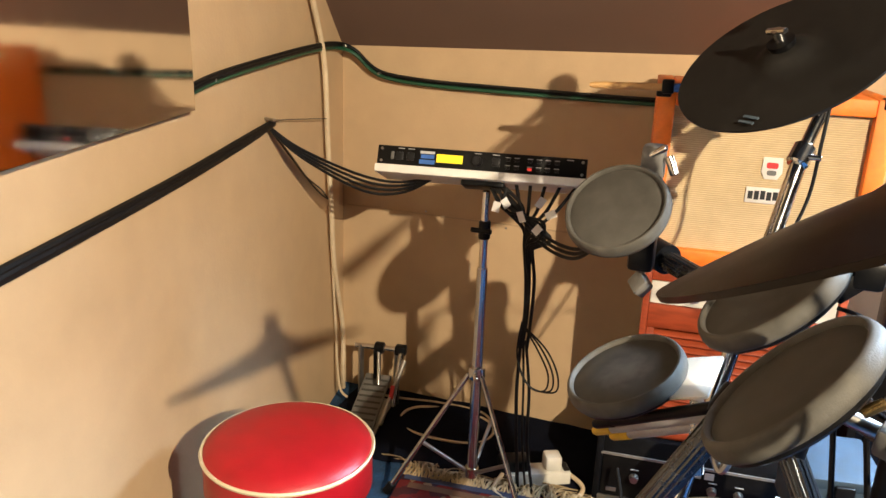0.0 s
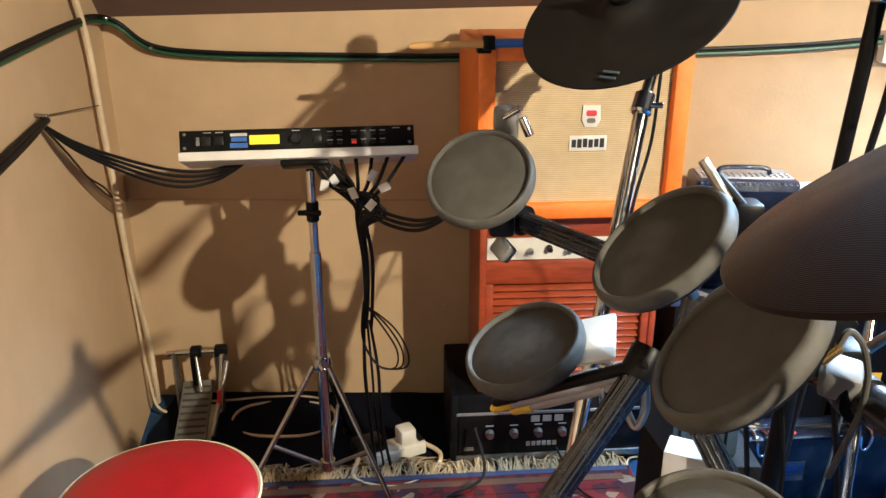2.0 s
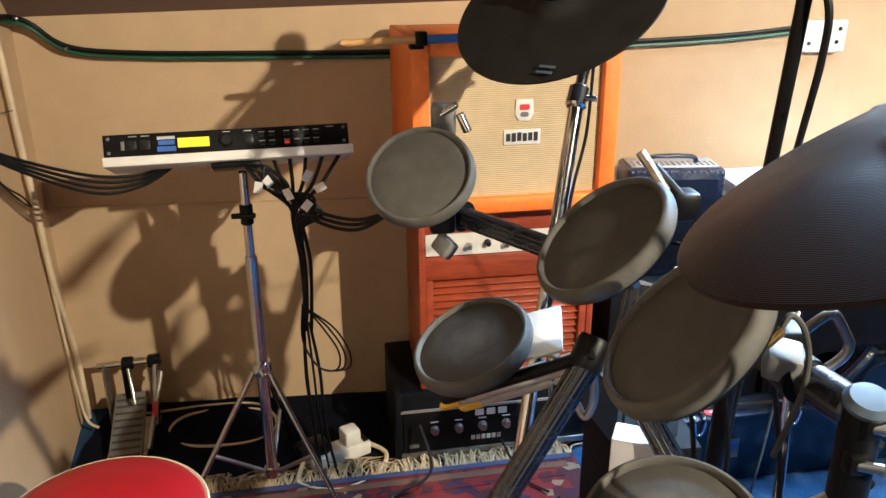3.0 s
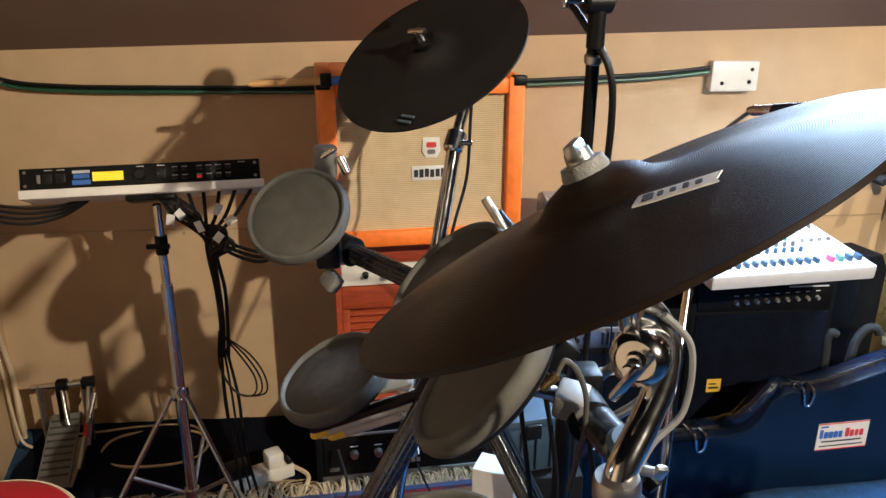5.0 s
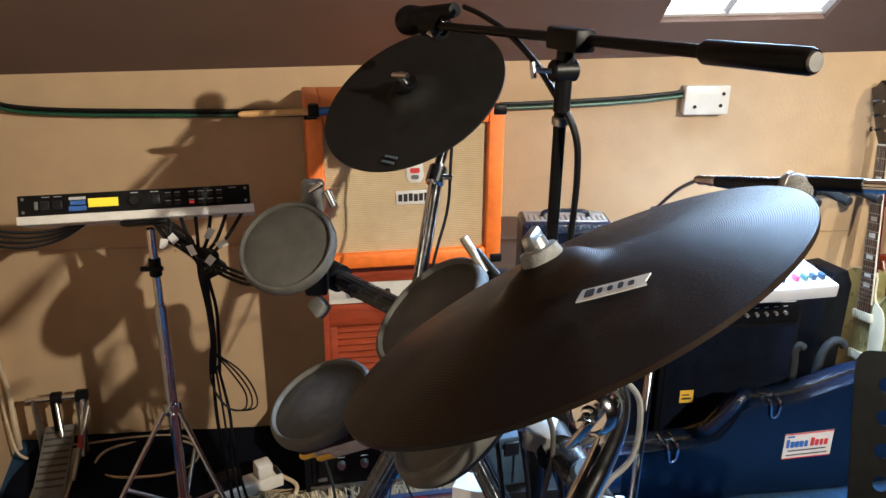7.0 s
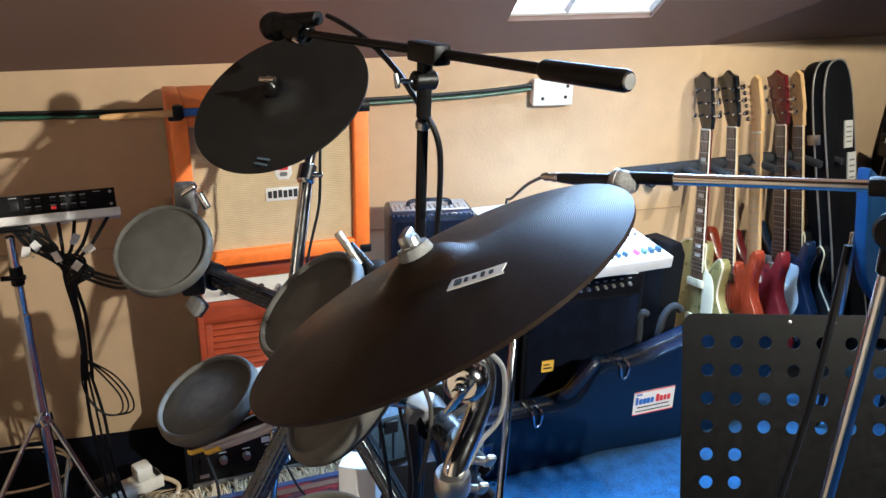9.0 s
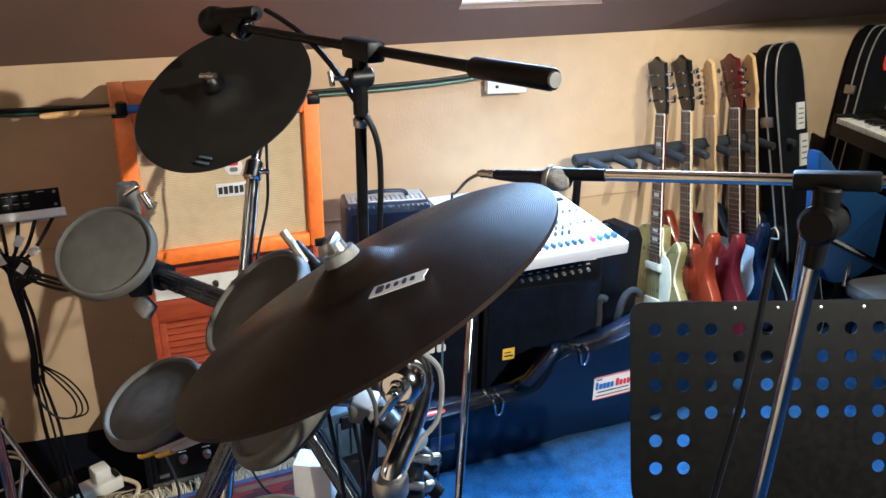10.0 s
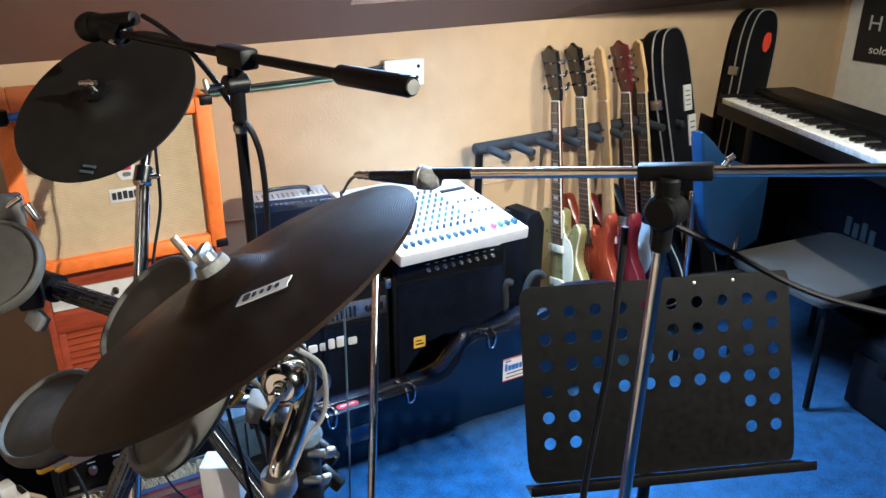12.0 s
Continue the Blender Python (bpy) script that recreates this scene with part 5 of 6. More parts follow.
def perforated():
    bm = bmesh.new()
    x0, y0 = 0.041, 0.033
    xs = [0.0] + [x0 - PITCH / 2 + PITCH * k for k in range(0, 11)] + [W]
    ys = [0.0] + [y0 + 0.012 + PITCH * k for k in range(0, 7)] + [H]
    holes = []
    for i in range(len(xs) - 1):
        for j in range(len(ys) - 1):
            a, b, c, d = xs[i], xs[i + 1], ys[j], ys[j + 1]
            col, row = i - 1, j - 1
            hole = 0 <= col < 10 and 0 <= row < 6 and (row > 1 or col < 2 or col > 7)
            if not hole:
                if (i, j) in ((0, 0), (0, len(ys) - 2), (len(xs) - 2, 0), (len(xs) - 2, len(ys) - 2)):
                    px, py = (b if i == 0 else a), (d if j == 0 else c)
                    ox, oy = (a if i == 0 else b), (c if j == 0 else d)
                    pts = [(px, py), (ox, py)] + [(px + (ox - px) * math.cos(t), py + (oy - py) * math.sin(t)) for t in (0.4, 0.8, 1.17)] + [(px, oy)]
                    bm.faces.new([bm.verts.new((x, y, 0)) for x, y in pts])
                else:
                    bm.faces.new([bm.verts.new(p) for p in ((a, c, 0), (b, c, 0), (b, d, 0), (a, d, 0))])
                continue
            mx_, my_ = (a + b) / 2, (c + d) / 2
            n = 16
            inner = [bm.verts.new((mx_ + HR * math.cos(2 * math.pi * k / n), my_ + HR * math.sin(2 * math.pi * k / n), 0)) for k in range(n)]
            outer = []
            for k in range(n):
                ca2, sa2 = math.cos(2 * math.pi * k / n), math.sin(2 * math.pi * k / n)
                q = 1 / max(abs(ca2), abs(sa2))
                outer.append(bm.verts.new((mx_ + (b - a) / 2 * ca2 * q, my_ + (d - c) / 2 * sa2 * q, 0)))
            for k in range(n):
                bm.faces.new((inner[k], inner[(k + 1) % n], outer[(k + 1) % n], outer[k]))
    bmesh.ops.remove_doubles(bm, verts=bm.verts, dist=1e-5)
    bmesh.ops.recalc_face_normals(bm, faces=bm.faces)
    geom = bmesh.ops.extrude_face_region(bm, geom=bm.faces[:])
    bmesh.ops.translate(bm, vec=(0, 0, -0.0018), verts=[v for v in geom["geom"] if isinstance(v, bmesh.types.BMVert)])
    bmesh.ops.recalc_face_normals(bm, faces=bm.faces)
    return bm


M_STANDP = mat("black_powder_coat", (0.003, 0.0029, 0.0028), 0.45, vary=0.2, scale=80, bump=0.08, bump_scale=600, spec=0.12)
ms = thing("music_stand", "black metal music stand with a perforated desk", "music stand", pose(1.09, 0.78, 0))
dk_part = part("desk", moved(perforated(), dk), M_STANDP, ms, soft=False, world_space=True)
part("ledge", moved(box(-0.006, W + 0.012, -0.004, -0.001, -0.002, 0.048, 0.001), dk), M_STANDP, ms, world_space=True)
part("ledge_lip", moved(box(-0.006, W + 0.012, -0.004, 0.012, 0.046, 0.049, 0.001), dk), M_STANDP, ms, world_space=True)
for k in range(4):
    part("rivet", moved(lathe([(0, 0.002), (0.003, 0.001), (0.0035, 0)], 10, pose(0.17 + k * 0.07, H - 0.012, 0)), dk), M_STEEL, ms, world_space=True)
hub = dk @ Vector((W / 2, 0.13, -0.02))
part("tilt_head", rod(hub + ux * -0.03, hub + ux * 0.03, 0.014), M_BLACK, ms, world_space=True)
part("tube", rod(hub, (hub.x + 0.01, hub.y + 0.02, 0.05), 0.011), M_BLACK, ms, world_space=True)
for a in (20, 140, 260):
    d = Vector((math.cos(radians(a)), math.sin(radians(a)), 0))
    leg = part("leg", rod(Vector((hub.x + 0.01, hub.y + 0.02, 0.2)), Vector((hub.x + 0.01, hub.y + 0.02, 0.012)) + d * 0.25, 0.008), M_BLACK, ms, world_space=True)


# ---- guitars on their rack ----
def half_outline(pts):
    return pts + [(-x, z) for x, z in reversed(pts) if x > 1e-4]


SINGLE = [(0.0, 0.005), (0.09, 0.012), (0.145, 0.06), (0.16, 0.12), (0.145, 0.18), (0.108, 0.245), (0.098, 0.28), (0.108, 0.33), (0.118, 0.37), (0.10, 0.395), (0.075, 0.375), (0.045, 0.34), (0.03, 0.37), (0.028, 0.43), (-0.03, 0.435), (-0.085, 0.425), (-0.118, 0.39), (-0.122, 0.34), (-0.105, 0.29), (-0.105, 0.25), (-0.14, 0.18), (-0.16, 0.12), (-0.145, 0.06), (-0.09, 0.012)]
DOUBLE = [(0.0, 0.0), (0.09, 0.008), (0.145, 0.055), (0.155, 0.12), (0.135, 0.19), (0.108, 0.25), (0.112, 0.31), (0.13, 0.36), (0.125, 0.40), (0.105, 0.395), (0.08, 0.345), (0.045, 0.32), (0.03, 0.345), (-0.03, 0.345), (-0.05, 0.335), (-0.08, 0.38), (-0.11, 0.44), (-0.14, 0.44), (-0.142, 0.39), (-0.12, 0.31), (-0.115, 0.25), (-0.14, 0.19), (-0.155, 0.12), (-0.145, 0.055), (-0.09, 0.008)]
up_y = Matrix(((1, 0, 0, 0), (0, 0, -1, 0), (0, 1, 0, 0), (0, 0, 0, 1)))


def guitar(label, x, y, outline, body_m, neck_m, board_m, head_m, guard_m=None, trim_m=None, pickups=2, pick_m=None, z=0.1, yaw=-86, lean=0.0, side=-9.0, long=1.0, six_side=False, inlays=False):
    m = pose(x, y, z, lean, side, yaw)
    g = thing("electric_guitar", label, "guitar", m, "guitars on the rack")
    o = dense(outline, 3)
    body = part("body", slab(o, -0.02, 0.02, 0.006, up_y), body_m, g)
    if trim_m:
        big = [(a * 1.012, 0.21 + (b - 0.21) * 1.012) for a, b in o]
        part("binding", slab(big, 0.012, 0.017, 0, up_y), trim_m, body, "pale edge binding")
    if guard_m:
        pg = [(0.06, 0.13), (0.095, 0.19), (0.085, 0.25), (0.095, 0.31), (0.06, 0.32), (0.03, 0.33), (-0.03, 0.33), (-0.075, 0.33), (-0.085, 0.29), (-0.05, 0.22), (-0.045, 0.15), (0.0, 0.12)] if outline is DOUBLE else [(0.035, 0.13), (0.07, 0.15), (0.09, 0.23), (0.085, 0.31), (0.06, 0.34), (0.035, 0.33)]
        part("pickguard", slab(dense(pg, 3), 0.0205, 0.0235, 0.0008, up_y), guard_m, body, "pale pickguard")
    z0 = 0.17
    for k in range(pickups):
        part("pickup", box(-0.04, 0.04, -0.031, -0.02, z0 + k * 0.125 / max(1, pickups - 1) - 0.012, z0 + k * 0.125 / max(1, pickups - 1) + 0.014, 0.002), pick_m or M_WHITEPL, body)
    part("bridge", box(-0.038, 0.038, -0.032, -0.02, 0.118, 0.132, 0.002), M_CHROME, body, "chrome bridge")
    for kx, kz in ((0.09, 0.06), (0.115, 0.11), (0.075, 0.10)):
        part("knob", lathe([(0, 0), (0.01, 0), (0.009, 0.014), (0, 0.015)], 12, facing((kx, -0.02, kz), (0, -1, 0))), M_STEEL, body)
    nut = 0.40 + 0.405 * long
    prof = []
    neck = bmesh.new()
    for z, w, d in ((0.33, 0.028, 0.014), (nut, 0.0215, 0.012)):
        prof.append([neck.verts.new((w * math.cos(t), 0.0 + d * 1.3 * math.sin(t) - 0.018, z)) for t in [math.pi * k / 8 for k in range(9)]])
    for k in range(8):
        neck.faces.new((prof[0][k], prof[0][k + 1], prof[1][k + 1], prof[1][k]))
    for ring in prof:
        neck.faces.new(ring)
    neck.faces.new((prof[0][0], prof[1][0], prof[1][8], prof[0][8]))
    bmesh.ops.recalc_face_normals(neck, faces=neck.faces)
    nk = part("neck", neck, neck_m, g)
    fb = bmesh.new()
    v = [fb.verts.new(p) for p in ((-0.028, -0.0185, 0.30), (0.028, -0.0185, 0.30), (0.0215, -0.0185, nut), (-0.0215, -0.0185, nut), (-0.027, -0.0245, 0.30), (0.027, -0.0245, 0.30), (0.0205, -0.0245, nut), (-0.0205, -0.0245, nut))]
    for f in ((0, 1, 5, 4), (1, 2, 6, 5), (2, 3, 7, 6), (3, 0, 4, 7), (4, 5, 6, 7), (3, 2, 1, 0)):
        fb.faces.new([v[i] for i in f])
    bmesh.ops.recalc_face_normals(fb, faces=fb.faces)
    board = part("fretboard", fb, board_m, nk)
    scale_len = nut - 0.125
    for k in range(1, 21):
        z = nut - scale_len * (1 - 2 ** (-k / 12))
        w = 0.0205 + (nut - z) / (nut - 0.30) * 0.0065
        part("fret", box(-w, w, -0.0258, -0.0243, z - 0.0012, z + 0.0012), M_STEEL, board)
        if inlays and k in (3, 5, 7, 9, 12, 15, 17):
            zi = z + 0.012
            part("inlay", box(-w * 0.55, w * 0.55, -0.0252, -0.0243, zi - 0.007, zi + 0.006), M_PAPER, board)
    for sx in (-1, 1):
        part("edge_binding", rod((sx * 0.0275, -0.0215, 0.335), (sx * 0.0212, -0.0215, nut), 0.0026, seg=6), M_MAPLE if board_m is M_MAPLE else M_CREAMPL, nk, "pale fretboard edge")
    part("nut", box(-0.021, 0.021, -0.027, -0.016, nut - 0.002, nut + 0.003), M_PAPER, nk)
    if six_side:
        ho = [(-0.021, 0), (0.021, 0), (0.024, 0.04), (0.032, 0.06), (0.036, 0.175), (0.02, 0.19), (0.0, 0.178), (-0.012, 0.15), (-0.016, 0.06), (-0.025, 0.035)]
    else:
        ho = [(-0.021, 0), (0.021, 0), (0.03, 0.03), (0.036, 0.10), (0.041, 0.165), (0.018, 0.172), (0.0, 0.185), (-0.018, 0.172), (-0.041, 0.165), (-0.036, 0.10), (-0.03, 0.03)]
    hm = pose(0, -0.018, nut, 10, 0, 0) @ up_y
    head = part("headstock", slab(ho, -0.013, 0.003, 0.002, hm), head_m, g)
    for k in range(6):
        if six_side:
            px, pz, s = -0.018, 0.045 + k * 0.022, -1
        else:
            s = 1 if k < 3 else -1
            px, pz = s * 0.034, 0.045 + (k % 3) * 0.042
        c0 = hm @ Vector((px, pz, -0.004))
        c1 = hm @ Vector((px + s * 0.022, pz, -0.004))
        c2 = hm @ Vector((px + s * 0.034, pz, -0.004))
        part("tuner", joined(rod(c0, c1, 0.0035, seg=8), rod(c1, c2, 0.008, 0.006, seg=10)), M_CHROME, head)
        b0 = hm @ Vector((px - s * 0.012, pz, 0.002))
        b1 = hm @ Vector((px - s * 0.012, pz, 0.014))
        part("post", rod(b0, b1, 0.0035, seg=8), M_CHROME, head)
    for k in range(6):
        u = (k - 2.5) / 2.5
        part("string", rod((u * 0.026, -0.033, 0.125), (u * 0.017, -0.029, nut + 0.002), 0.0006, seg=5), M_STEEL, g)
    return g


M_GOLD = mat("gold_lacquer", (0.27, 0.22, 0.075), 0.3, 0.35, vary=0.1, scale=20, coat=0.5)
M_CHERRY = mat("cherry_lacquer", (0.25, 0.032, 0.010), 0.25, vary=0.2, scale=14, coat=0.6, stretch=(5, 5, 1))
M_BURG = mat("burgundy_lacquer", (0.13, 0.012, 0.015), 0.25, vary=0.2, scale=14, coat=0.6)
M_NAVY = mat("navy_lacquer", (0.006, 0.014, 0.036), 0.25, vary=0.06, scale=20, coat=0.6)
M_GLOSSBLK = mat("black_lacquer", (0.010, 0.010, 0.011), 0.18, vary=0.1, scale=20, coat=0.6)
M_CREAMPL = mat("cream_plastic", (0.66, 0.58, 0.40), 0.4, vary=0.06)
M_MAPLE = mat("pale_maple", (0.66, 0.42, 0.18), 0.32, vary=0.15, scale=18, stretch=(6, 6, 1), coat=0.3)
guitar("gold-topped electric guitar with cream pickups on the rack", 1.722, 1.928, SINGLE, M_GOLD, M_BURG, M_ROSE, M_GLOSSBLK, M_CREAMPL, M_CREAMPL, 2, M_CREAMPL, z=0.095, lean=-1.6, side=-8.9, long=1.0, inlays=True)
guitar("cherry red electric guitar with a black headstock on the rack", 1.859, 1.933, DOUBLE, M_CHERRY, M_MAPLE, M_ROSE, M_GLOSSBLK, None, None, 2, M_CHROME, z=0.105, lean=0.4, side=-9.8, long=0.985)
guitar("dark red electric guitar with a pale maple neck on the rack", 1.965, 1.931, DOUBLE, M_BURG, M_MAPLE, M_MAPLE, M_MAPLE, None, None, 2, M_WHITEPL, z=0.089, lean=0.3, side=-10.8, long=0.97, six_side=True)
M_ICE = mat("ice_blue_plastic", (0.50, 0.60, 0.66), 0.35, vary=0.05)
guitar("navy electric guitar with an ice-blue pickguard on the rack", 2.075, 1.94, DOUBLE, M_NAVY, M_BURG, M_ROSE, M_BURG, M_ICE, None, 3, M_WHITEPL, z=0.113, lean=1, side=-10.9, long=0.96)
guitar("black electric guitar with cream binding on the rack", 2.155, 1.94, SINGLE, M_GLOSSBLK, M_MAPLE, M_ROSE, M_MAPLE, None, M_CREAMPL, 2, M_CHROME, z=0.094, lean=1, side=-11.5, long=0.99, six_side=True)

gr = thing("guitar_rack", "black tubular guitar rack with foam-covered pegs", "guitar rack", pose(1.8, 2.05, 0))
RA, RB = Vector((1.40, 2.03, 0.765)), Vector((2.30, 2.13, 0.775))
rd = (RB - RA).normalized()
M_FOAM = mat("dark_grey_foam", (0.014, 0.016, 0.019), 0.9, vary=0.2, scale=90, bump=0.4, bump_scale=500)
part("rail", rod(RA, RB, 0.020), M_FOAM, gr, world_space=True)
out_ = Vector((rd.y, -rd.x, 0.0)).normalized()
for k in range(9):
    p0 = RA + rd * (0.045 + k * 0.098)
    part("peg", rod(p0, p0 + out_ * 0.10 + Vector((0.02, 0, -0.012)), 0.0135), M_FOAM, gr, "foam-covered peg", world_space=True)
for e in (RA + rd * 0.02, RB - rd * 0.02):
    part("upright", rod(e, (e.x, e.y + 0.02, 0.02), 0.013), M_BLACK, gr, world_space=True)
    part("foot", rod((e.x, e.y - 0.3, 0.015), (e.x, e.y + 0.04, 0.015), 0.013), M_BLACK, gr, world_space=True)
for hk_pts in ([(1.445, 1.90, 0.04), (1.442, 1.87, 0.16), (1.438, 1.86, 0.29), (1.433, 1.858, 0.335), (1.440, 1.855, 0.358), (1.455, 1.852, 0.352)], [(1.515, 1.90, 0.04), (1.512, 1.87, 0.16), (1.512, 1.86, 0.28), (1.520, 1.858, 0.335), (1.540, 1.855, 0.366), (1.562, 1.852, 0.368), (1.575, 1.85, 0.352)]):
    part("support_hook", tube(hk_pts, 0.012, 12, 6), M_FOAM, gr, "curved foam-covered hook", world_space=True)
part("cradle", rod((RA.x, RA.y - 0.22, 0.03), (RB.x, RB.y - 0.22, 0.03), 0.018), M_FOAM, gr, world_space=True)

# black wedge leaning behind the mixer and a curved hook handle
cs0 = thing("small_case", "narrow black case standing against the wall", "case", frame_between((1.545, 1.93), (1.64, 1.955), 0))
part("body", slab([(0, 0), (0.09, 0), (0.095, 0.50), (0.07, 0.545), (0.02, 0.545), (0, 0.50)], -0.12, 0, 0.006, up_y), M_TOLEX, cs0)


# ---- upright hard cases ----
def hard_case(label, m, h, w, d, extra):
    c = thing("hard_case", label, "guitar case", m, "upright guitar cases")
    o = dense([(-w * 0.5, 0.0), (w * 0.5, 0.0), (w * 0.55, 0.16), (w * 0.46, 0.34), (w * 0.42, 0.48), (w * 0.43, h - 0.25), (w * 0.40, h - 0.10), (w * 0.26, h - 0.02), (0, h), (-w * 0.26, h - 0.02), (-w * 0.40, h - 0.10), (-w * 0.43, h - 0.25), (-w * 0.42, 0.48), (-w * 0.46, 0.34), (-w * 0.55, 0.16)], 4)
    part("shell", slab(o, -d, -0.003, 0.004, up_y), M_TOLEX, c)
    for z in (-0.004, -d * 0.5):
        rim = [up_y @ Vector((x * 1.004, y * 1.001, z)) for x, y in o]
        part("piping", tube(rim + [rim[0]], 0.0035, 6, 1), M_SILVERLINE, c, "pale edge piping")
    part("latch", box(-w * 0.44 - 0.006, -w * 0.44 + 0.012, 0.02, d * 0.75, h - 0.27, h - 0.235, 0.003), M_STEEL, c, "metal latch")
    for kind, x, z, wx, hz in extra:
        st_ = part("sticker", moved(box(-wx / 2, wx / 2, -0.0022, 0.003, -hz / 2, hz / 2) if kind == "paper" else slab([(wx / 2 * math.cos(a), hz / 2 * math.sin(a)) for a in [radians(22.5 + 45 * q) for q in range(8)]], -0.003, 0.0022, 0, up_y), pose(x, 0, z, 0, 8, 0)), M_PAPER if kind == "paper" else mat("orange_red_sticker", (0.75, 0.06, 0.02), 0.5), c, "worn white sticker" if kind == "paper" else "orange-red sticker")
        if kind == "paper":
            for q in range(4):
                part("mark", moved(box(-wx * 0.35, wx * 0.3, -0.003, -0.002, -hz * 0.3 + q * hz * 0.18, -hz * 0.25 + q * hz * 0.18), pose(x, 0, z, 0, 8, 0)), M_GREYPL, st_)
    return c


hard_case("black hard guitar case with pale piping and white stickers", pose(2.41, 1.935, 0, -12.3, -4, 25), 1.125, 0.255, 0.085, [("paper", 0.055, 0.86, 0.06, 0.095), ("paper", 0.065, 0.735, 0.06, 0.115)])
hard_case("black hard guitar case with an orange-red sticker behind the keyboard", pose(2.80, 2.29, 0, 0, 6, 15), 1.12, 0.27, 0.085, [("red", 0.03, 0.99, 0.06, 0.085)])

# ---- keyboard on its stand ----
kb = thing("digital_piano", "black digital piano with white keys on a black stand", "keyboard", frame_between((2.629, 2.249), (2.405, 1.317), 0.716))
KL = 1.30
part("case", box(0, KL, 0.0, 0.34, 0.0, 0.055, 0.006), M_BLACK, kb)
part("back_panel", box(0, KL, 0.155, 0.34, 0.055, 0.105, 0.008), M_BLACK, kb)
part("end_block", box(0, 0.02, 0.0, 0.155, 0.055, 0.085, 0.003), M_BLACK, kb)
M_KEYW = mat("white_key", (0.78, 0.76, 0.70), 0.3, vary=0.03)
for k in range(52):
    x = 0.022 + k * 0.0242
    part("white_key", box(x, x + 0.0232, 0.004, 0.153, 0.05, 0.074, 0.0012), M_KEYW, kb)
    if k % 7 in (0, 1, 3, 4, 5):
        part("black_key", box(x + 0.017, x + 0.0295, 0.056, 0.153, 0.074, 0.086, 0.002), M_GLOSSBLK, kb)
for xx in (0.18, 1.08):
    part("stand_leg", box(xx, xx + 0.05, 0.03, 0.30, -0.715, 0.0, 0.004), M_BLACK, kb)
part("stand_rail", box(0.18, 1.13, 0.25, 0.28, -0.45, -0.38, 0.004), M_BLACK, kb)
part("lead", tube([(0.62, 0.30, 0.105), (0.65, 0.27, 0.13), (0.70, 0.28, 0.125), (0.75, 0.30, 0.108), (0.8, 0.33, 0.108)], 0.006), M_CABLE, kb)

# ---- chair, speaker and poster beside the keyboard ----
# added black box standing in for the shaded carpet near the keyboard
lc = thing("floor_shade_box", "low black box added in place of the shade on the carpet under the keyboard", "case", frame_between((2.36, 1.25), (2.29, 0.72), 0))
part("body", box(0, 0.55, 0.0, 0.40, 0.012, 0.20, 0.012), M_TOLEX, lc)
part("lid", box(-0.003, 0.553, -0.003, 0.403, 0.204, 0.262, 0.012), M_TOLEX, lc)
for x in (0.12, 0.43):
    part("latch", box(x - 0.018, x + 0.018, -0.009, -0.001, 0.17, 0.225, 0.003), M_BLACK, lc)
for x in (0.03, 0.52):
    for y in (0.04, 0.36):
        part("foot", lathe([(0, 0), (0.013, 0), (0.014, 0.012), (0, 0.013)], 12, pose(x, y, 0)), M_BLACK, lc)
M_BLUEV = mat("blue_vinyl", (0.012, 0.042, 0.115), 0.38, vary=0.12, scale=30, bump=0.15, bump_scale=300)
M_GREYF = mat("grey_seat_cloth", (0.042, 0.040, 0.037), 0.85, vary=0.12, scale=80, bump=0.4, bump_scale=500)
ch = thing("chair", "blue-backed chair with a grey seat beside the keyboard", "chair", pose(2.25, 1.45, 0))
bkm = frame_between((1.93, 1.60), (2.44, 1.75), 0) @ up_y
part("backrest", slab(dense([(0.02, 0.76), (-0.01, 0.87), (0.07, 0.83), (0.18, 0.755), (0.44, 0.66), (0.47, 0.62), (0.47, 0.43), (0.43, 0.395), (0.24, 0.40), (0.12, 0.50), (0.06, 0.62)], 3), -0.02, 0.02, 0.012, bkm), M_BLUEV, ch, "blue vinyl backrest", world_space=True)
part("seat", slab(rounded(0.50, 0.40, 0.05, 5, 2.42, 1.44), 0.375, 0.42, 0.015), M_GREYF, ch, "grey cloth seat", world_space=True)
for x, y in ((2.22, 1.27), (2.62, 1.27), (2.22, 1.61), (2.62, 1.61)):
    part("leg", rod((x, y, 0.01), (x, y, 0.38), 0.011), M_BLACK, ch, "black tubular leg", world_space=True)
part("back_post", rod((2.22, 1.66, 0.38), (2.24, 1.70, 0.60), 0.010), M_CHROME, ch, world_space=True)
part("back_post", rod((1.98, 1.62, 0.36), (1.98, 1.64, 0.66), 0.010), M_CHROME, ch, world_space=True)
part("seat_rail", rod((1.98, 1.62, 0.37), (2.3, 1.55, 0.37), 0.010), M_BLACK, ch, world_space=True)
part("leg", rod((1.98, 1.62, 0.01), (1.98, 1.62, 0.37), 0.010), M_BLACK, ch, world_space=True)

sb = thing("loudspeaker", "black loudspeaker box on the floor under the keyboard", "loudspeaker", frame_between((2.95, 2.15), (2.85, 1.45), 0))
part("body", box(0, 0.72, 0, 0.4, 0, 0.62, 0.01), M_TOLEX, sb)
part("speaker_grille", box(0.03, 0.69, -0.004, 0.006, 0.03, 0.59, 0.003), M_DKBLUE, sb)
for k in range(4):
    part("mark", box(0.40 + k * 0.04, 0.425 + k * 0.04, -0.008, -0.003, 0.33, 0.40 - 0.015 * (k % 2)), M_PALEBLUE, sb, "pale blue letter-size mark")

en = Vector((r_end.x, r_end.y, 0))
ed = (Vector((4.6, -4.0, 0)) - en).normalized()
